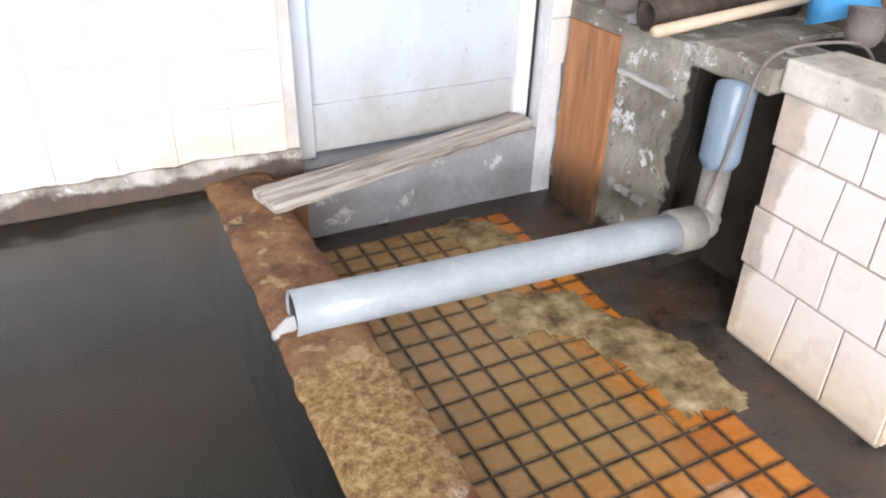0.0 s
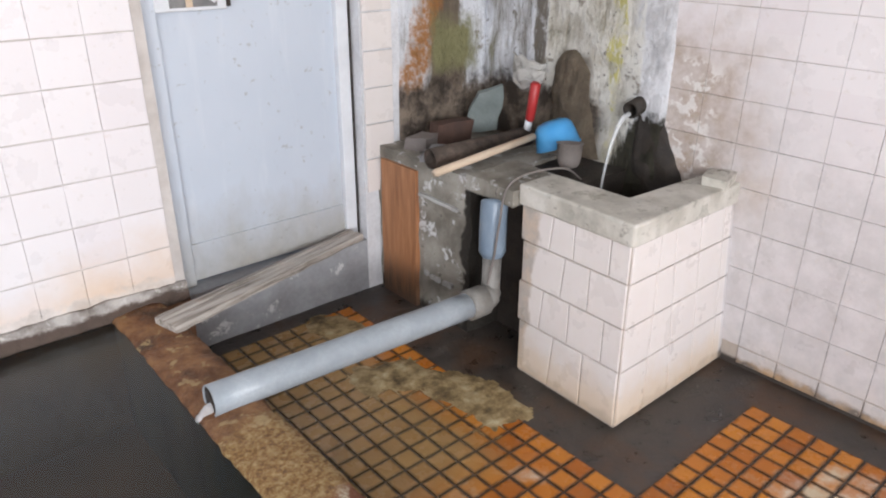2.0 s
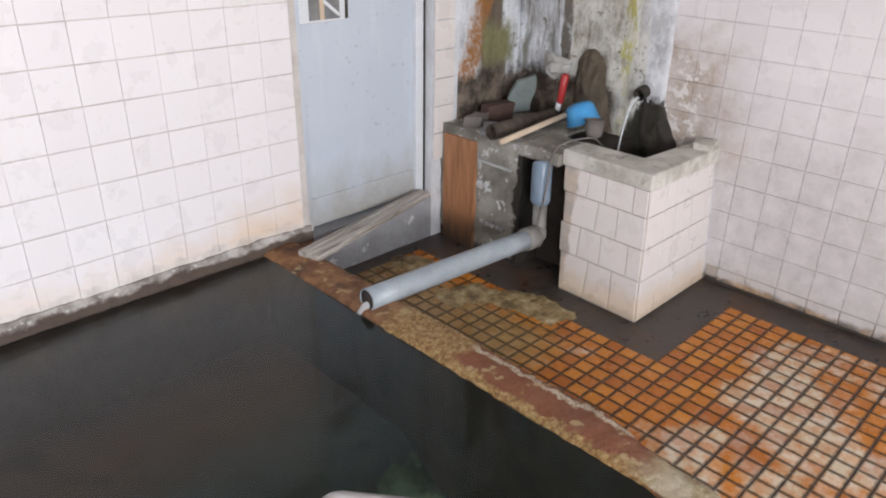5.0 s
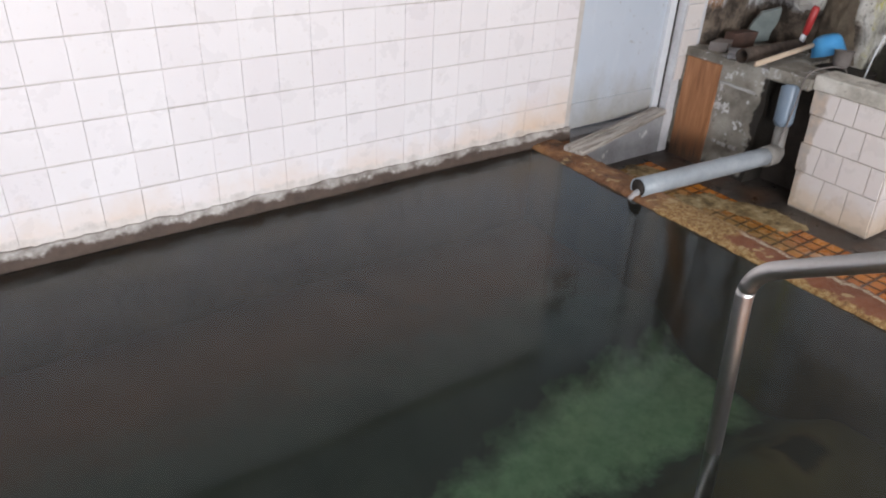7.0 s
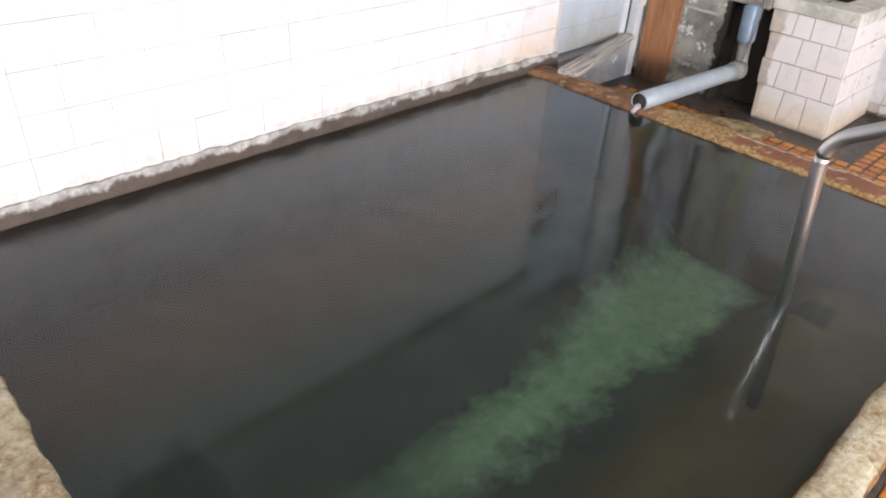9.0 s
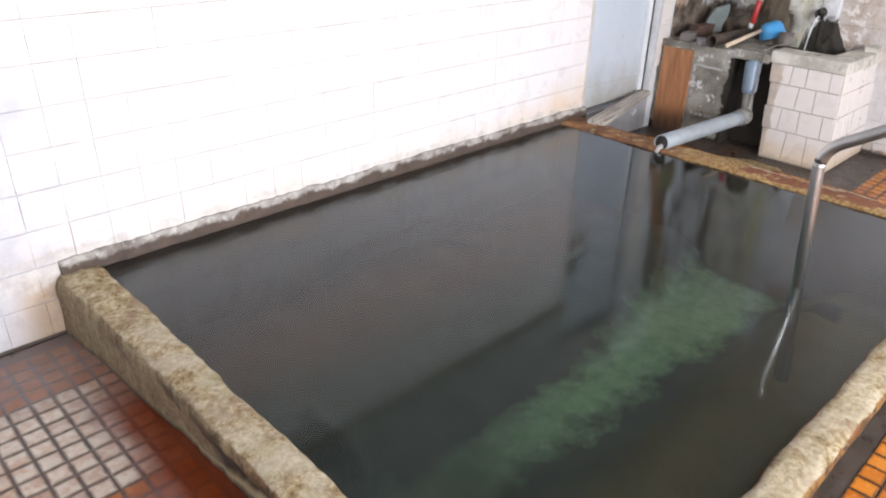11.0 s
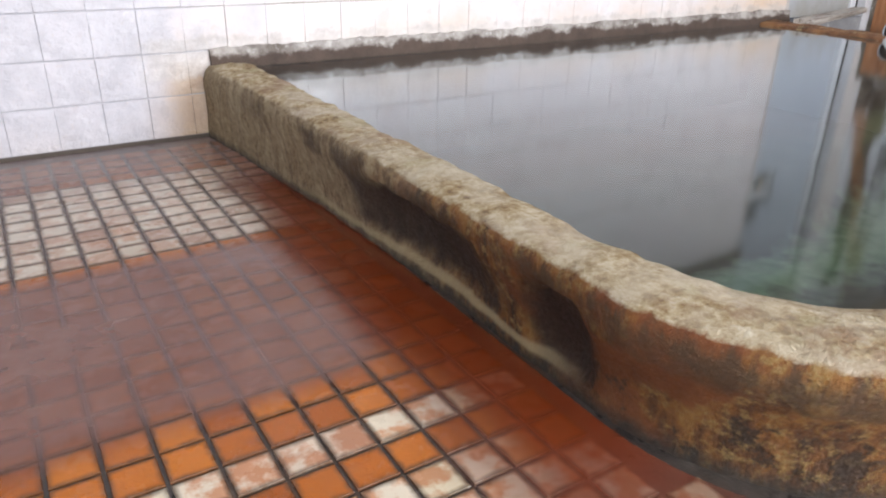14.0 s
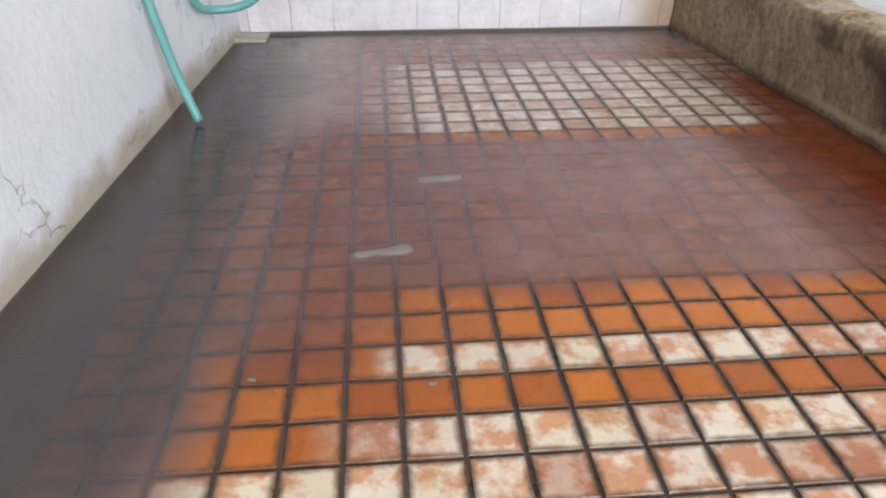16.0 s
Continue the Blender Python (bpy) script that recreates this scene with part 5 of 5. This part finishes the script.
# crust on the floor below the pipe
def crust(points, radius, height, seed):
    """A thin uneven sheet of scale along a line."""
    pts = [Vector((*p, 0)) for p in points]
    x0, x1 = min(p.x for p in pts) - radius, max(p.x for p in pts) + radius
    y0, y1 = min(p.y for p in pts) - radius, max(p.y for p in pts) + radius
    step = min(0.011, radius / 6)
    nx, ny = round((x1 - x0) / step), round((y1 - y0) / step)
    bm = bmesh.new()
    grid = {}
    for i in range(nx + 1):
        for j in range(ny + 1):
            q = Vector((x0 + i * step, y0 + j * step, 0))
            d = min((q - (a + (b - a) * max(0, min(1, (q - a).dot(b - a) / (b - a).length_squared)))).length for a, b in zip(pts, pts[1:]))
            h = 1 - d / radius + 0.55 * noise.noise(q * 7 + Vector((seed, 0, 0))) + 0.25 * noise.noise(q * 19)
            if h > 0:
                grid[i, j] = bm.verts.new((q.x, q.y, -0.004 + height * min(1.0, h * 1.6) * (0.8 + 0.4 * noise.noise(q * 33))))
    for i, j in list(grid):
        ks = [(i, j), (i + 1, j), (i + 1, j + 1), (i, j + 1)]
        if all(k in grid for k in ks):
            bm.faces.new([grid[k] for k in ks])
    for v in [v for v in bm.verts if not v.link_faces]:
        bm.verts.remove(v)
    return bm


for line, wide in (([(0.90, 1.60), (0.98, 1.46)], 0.10), ([(0.86, 1.20), (0.96, 1.10), (1.03, 0.80)], 0.115)):
    tagged(smooth(link_mesh("floor_crust", crust(line, wide, 0.010, 3.0 + wide), M_ALGAE)), "yellow-brown mineral crust spread over floor tiles", "mineral crust", "crust patches", kind="structure")

# ---- west side ----


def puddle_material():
    """Silty water: red in the low band, almost clear between; grey wall haze is painted reflection."""
    n = Nodes("silty_film_with_painted_haze", 0.16)
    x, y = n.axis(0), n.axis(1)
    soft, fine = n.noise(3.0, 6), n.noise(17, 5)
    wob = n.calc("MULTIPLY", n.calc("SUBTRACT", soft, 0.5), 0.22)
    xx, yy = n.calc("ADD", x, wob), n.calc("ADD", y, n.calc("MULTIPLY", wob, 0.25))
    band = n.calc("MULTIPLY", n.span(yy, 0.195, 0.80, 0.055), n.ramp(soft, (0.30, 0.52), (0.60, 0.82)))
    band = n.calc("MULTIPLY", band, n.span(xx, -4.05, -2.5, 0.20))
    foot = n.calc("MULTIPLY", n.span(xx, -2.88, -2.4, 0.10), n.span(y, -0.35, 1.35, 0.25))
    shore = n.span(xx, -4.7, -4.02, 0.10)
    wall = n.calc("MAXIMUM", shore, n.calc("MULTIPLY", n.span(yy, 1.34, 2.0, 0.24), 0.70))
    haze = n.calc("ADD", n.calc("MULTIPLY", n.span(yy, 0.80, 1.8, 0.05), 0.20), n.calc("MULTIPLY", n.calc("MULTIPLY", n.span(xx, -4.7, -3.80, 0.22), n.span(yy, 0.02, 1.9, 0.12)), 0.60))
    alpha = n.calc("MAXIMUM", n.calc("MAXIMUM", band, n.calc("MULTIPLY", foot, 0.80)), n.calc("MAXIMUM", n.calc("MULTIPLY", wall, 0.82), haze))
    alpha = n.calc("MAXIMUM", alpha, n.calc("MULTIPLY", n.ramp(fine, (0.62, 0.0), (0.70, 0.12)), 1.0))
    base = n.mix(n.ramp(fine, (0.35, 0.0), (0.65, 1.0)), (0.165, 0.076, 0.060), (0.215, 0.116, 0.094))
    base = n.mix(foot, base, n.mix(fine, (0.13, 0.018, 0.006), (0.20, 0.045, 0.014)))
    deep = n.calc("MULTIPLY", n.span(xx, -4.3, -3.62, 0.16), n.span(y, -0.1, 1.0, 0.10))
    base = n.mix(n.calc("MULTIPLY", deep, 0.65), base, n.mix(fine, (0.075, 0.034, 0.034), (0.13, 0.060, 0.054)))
    # light grey towards the north wall: its reflection put into the film's colour
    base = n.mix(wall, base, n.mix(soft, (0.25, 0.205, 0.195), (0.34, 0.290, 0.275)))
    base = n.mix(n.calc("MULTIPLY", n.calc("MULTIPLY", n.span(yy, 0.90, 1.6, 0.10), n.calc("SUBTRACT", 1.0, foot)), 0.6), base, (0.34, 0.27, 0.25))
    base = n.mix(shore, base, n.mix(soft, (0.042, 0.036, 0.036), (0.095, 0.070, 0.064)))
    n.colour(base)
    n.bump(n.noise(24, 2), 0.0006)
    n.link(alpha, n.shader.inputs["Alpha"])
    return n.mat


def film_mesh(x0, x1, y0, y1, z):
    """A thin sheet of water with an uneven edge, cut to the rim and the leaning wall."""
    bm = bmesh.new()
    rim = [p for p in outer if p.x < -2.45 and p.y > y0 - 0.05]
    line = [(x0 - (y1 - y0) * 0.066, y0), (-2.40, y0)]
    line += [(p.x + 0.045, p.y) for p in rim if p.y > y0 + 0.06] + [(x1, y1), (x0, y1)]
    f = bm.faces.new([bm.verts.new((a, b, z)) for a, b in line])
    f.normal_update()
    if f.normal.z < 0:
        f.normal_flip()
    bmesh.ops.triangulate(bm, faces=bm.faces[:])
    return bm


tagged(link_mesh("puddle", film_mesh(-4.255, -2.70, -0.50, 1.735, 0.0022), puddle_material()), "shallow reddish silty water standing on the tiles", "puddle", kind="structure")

hose = thing("garden_hose", "teal rubber hose leaning on the white wall", "hose")
smooth(part("hose_line", tube(glide([(-4.215, 0.925, 0.012), (-4.245, 0.94, 0.10), (-4.268, 0.945, 0.20), (-4.286, 0.95, 0.32), (-4.285, 0.99, 0.55), (-4.284, 1.05, 0.66), (-4.281, 1.12, 0.62), (-4.278, 1.17, 0.40), (-4.26, 1.25, 0.22), (-4.215, 1.30, 0.184), (-4.12, 1.31, 0.205), (-4.06, 1.30, 0.30), (-4.10, 1.22, 0.52), (-4.20, 1.10, 0.66), (-4.277, 1.03, 0.72)]), 0.011, 10), M_HOSE, hose))
for x, y, w in ((-3.795, 0.305, 0.036), (-3.675, 0.585, 0.032)):
    tagged(link_mesh("wet_paper_scrap", crust([(x - w, y), (x + w, y + w * 0.3)], w * 0.75, 0.010, x), M_SCRAP), "pale wet paper scrap stuck to the floor", "paper scrap", "scraps on the floor")
for x, y in ((-3.965, 0.005), (-3.735, -0.02)):
    tagged(link_mesh("plaster_chip", rough_box(-0.005, 0.005, -0.002, 0.002, -0.001, 0.002, 0.002, 0.002, x * 3), M_SCRAP), "tiny white plaster chip on the floor", "chip", "chips on the floor").matrix_world = pose(x, y, 0.003, 0, 0, 50 * x)

# ---- tiles ----


def tile_mesh(name, w, h, thick, chamfer, material):
    """One tile lying in x, y with its face up and a chamfered edge."""
    v = []
    for z, c in ((-thick, 0.0), (-chamfer, 0.0), (0.0, chamfer)):
        v += [(c, c, z), (w - c, c, z), (w - c, h - c, z), (c, h - c, z)]
    f = [(8, 9, 10, 11)]
    for k in range(4):
        m = (k + 1) % 4
        f += [(k, m, 4 + m, 4 + k), (4 + k, 4 + m, 8 + m, 8 + k)]
    data = bpy.data.meshes.new(name)
    data.from_pydata(v, [], f)
    data.materials.append(material)
    return data


def joined_tiles(name, mats, w, h, thick, chamfer, material, parent):
    """Many tiles of one surface, too far off to be picked apart, as one mesh."""
    one = tile_mesh("one", w, h, thick, chamfer, material)
    co = np.array([v.co for v in one.vertices])
    faces = [tuple(p.vertices) for p in one.polygons]
    verts, polys = [], []
    for m in mats:
        a = np.array(m)
        base = len(verts)
        verts += (co @ a[:3, :3].T + a[:3, 3]).tolist()
        polys += [tuple(base + k for k in f) for f in faces]
    bpy.data.meshes.remove(one)
    data = bpy.data.meshes.new(name)
    data.from_pydata(verts, [], polys)
    data.materials.append(material)
    ob = new(name, data)
    ob.parent = parent
    return tagged(ob, kind="stuff")


rng = random.Random(5)


def lay(parent, cells, near, frame_of, size, thick, chamfer, material, wobble, name="tile"):
    """Tiles at cells (u, v); those for which near() holds are objects of their own."""
    data = tile_mesh(name, size[0], size[1], thick, chamfer, material)
    rest = []
    for u, v in cells:
        jig = pose(0, 0, rng.uniform(-1, 0.4) * wobble, rng.uniform(-1, 1) * wobble * 300, rng.uniform(-1, 1) * wobble * 300, rng.uniform(-0.35, 0.35))
        m = frame_of @ Matrix.Translation((u, v, 0)) @ jig
        if near(u, v):
            ob = new(name, data)
            ob.parent = parent
            ob.matrix_world = m
        else:
            rest.append(m)
    if rest:
        joined_tiles(name + "_field", rest, size[0], size[1], thick, chamfer, material, parent)


# walls: u runs along the wall, v up
NORTH = Matrix(((1, 0, 0, 0), (0, 0, -1, 1.750), (0, 1, 0, 0), (0, 0, 0, 1)))
EAST = Matrix(((0, 0, -1, 1.860), (-1, 0, 0, 0), (0, 1, 0, 0), (0, 0, 0, 1)))
G = 0.0045
cells = []
for i in range(-23, 13):
    for k in range(-4, 9):
        u, v = -1.276 + 0.14 * i, 0.43 + 0.14 * k
        if u < -4.33 or u > 0.30 or (k < -1 and u > -2.80) or v < -0.02:
            continue
        cells.append((u + G / 2, v + G / 2))
lay(north, cells, lambda u, v: u > -3.0, NORTH, (0.1389, 0.14 - G), 0.008, 0.0010, M_WALL, 0.0009)
lay(jamb, [(1.222 + 0.14 * i, 0.432 + 0.14 * k) for i in range(2) for k in range(0, 9) if not (i == 1 and k < 6)], lambda u, v: True, NORTH, (0.135, 0.135), 0.006, 0.0016, M_WALL, 0.0012)
cells = []
for i in range(-4, 18):
    for k in range(0, 11):
        u, v = -0.297 + 0.14 * i - 0.14, 0.078 + 0.14 * k
        if u > 2.2 or u < -0.86:
            continue
        cells.append((u + G / 2, v + G / 2))
lay(east, cells, lambda u, v: u < 0.9, EAST, (0.1386, 0.1384), 0.006, 0.0010, M_WALL, 0.0009)
lay(east, [(-0.437 + 0.14 * i + G / 2, 0.012) for i in range(0, 18)], lambda u, v: u < 0.9, EAST, (0.14 - G, 0.062), 0.007, 0.0016, M_WALL, 0.0012, "cut_tile")

# basin faces lean in; tiles follow them
for face in ("west", "south"):
    for k in range(0, 4):
        z0, z1 = 0.045 + 0.14 * k, 0.045 + 0.14 * (k + 1)
        z0 = z0 if k else 0.004
        z1 = min(z1, 0.582)
        lo, hi = (0.50, 0.93) if face == "west" else (1.243, 1.868)
        cut = lo - (0.07 if k % 2 else 0.0) * (face == "west")
        while cut < hi - 0.01:
            a, b = max(cut, lo) + G / 2, min(cut + 0.14, hi) - G / 2
            cut += 0.14
            if b - a < 0.012:
                continue
            q = []
            for u, z in ((a, z0 + G / 2), (b, z0 + G / 2), (b, z1 - G / 2), (a, z1 - G / 2)):
                p = Vector((1.243, u, z)) if face == "west" else Vector((u, 0.50, z))
                q.append(tub_side(p))
            out = (q[1] - q[0]).cross(q[3] - q[0]).normalized() * (-1 if face == "west" else 1)
            mid = sum(q, Vector()) / 4
            front = [p + out * 0.007 + (mid - p).normalized() * 0.0025 + out * rng.uniform(-0.0006, 0.0006) for p in q]
            edge = [p + out * 0.0055 for p in q]
            back = [p - out * 0.004 for p in q]
            bm = bmesh.new()
            vs = [[bm.verts.new(p) for p in ring] for ring in (back, edge, front)]
            bm.faces.new(vs[2])
            for r0, r1 in zip(vs, vs[1:]):
                for n in range(4):
                    bm.faces.new((r0[n], r0[(n + 1) % 4], r1[(n + 1) % 4], r1[n]))
            bmesh.ops.recalc_face_normals(bm, faces=bm.faces[:])
            part("tile", bm, M_WALL, basin)

# floor: one grid over the whole room
FG = 0.0056
GX, GY = -3.846, 0.068


def on_floor(x, y):
    """Whether a tile with this middle belongs to the tiled fields."""
    if x < -4.17 or y > 1.70 or x > 1.68:
        return False
    if -2.70 < x < 0.40 and y > -0.58:
        return (x < -2.3 or x > 0.0) and y < -0.30 and ((x + 2.33) ** 2 + (y + 0.14) ** 2 > 0.40 ** 2 if x < -1 else x ** 2 + (y + 0.25) ** 2 > 0.36 ** 2)
    if x > 1.05 and y > 0.29:
        return False
    return True


cells = []
for i in range(-6, 80):
    for k in range(-32, 25):
        x, y = GX + 0.07 * i, GY + 0.07 * k
        if on_floor(x + 0.035, y + 0.035):
            cells.append((x + FG / 2, y + FG / 2))
NEAR_WEST = lambda x, y: x < -2.7 and -0.22 < y < 0.84
NEAR_EAST = lambda x, y: x > 0.36 and -0.36 < y < 0.95
lay(floor, cells, lambda x, y: NEAR_WEST(x, y) or NEAR_EAST(x, y), Matrix.Identity(4), (0.07 - FG, 0.07 - FG), 0.010, 0.0012, M_FLOOR, 0.0010)
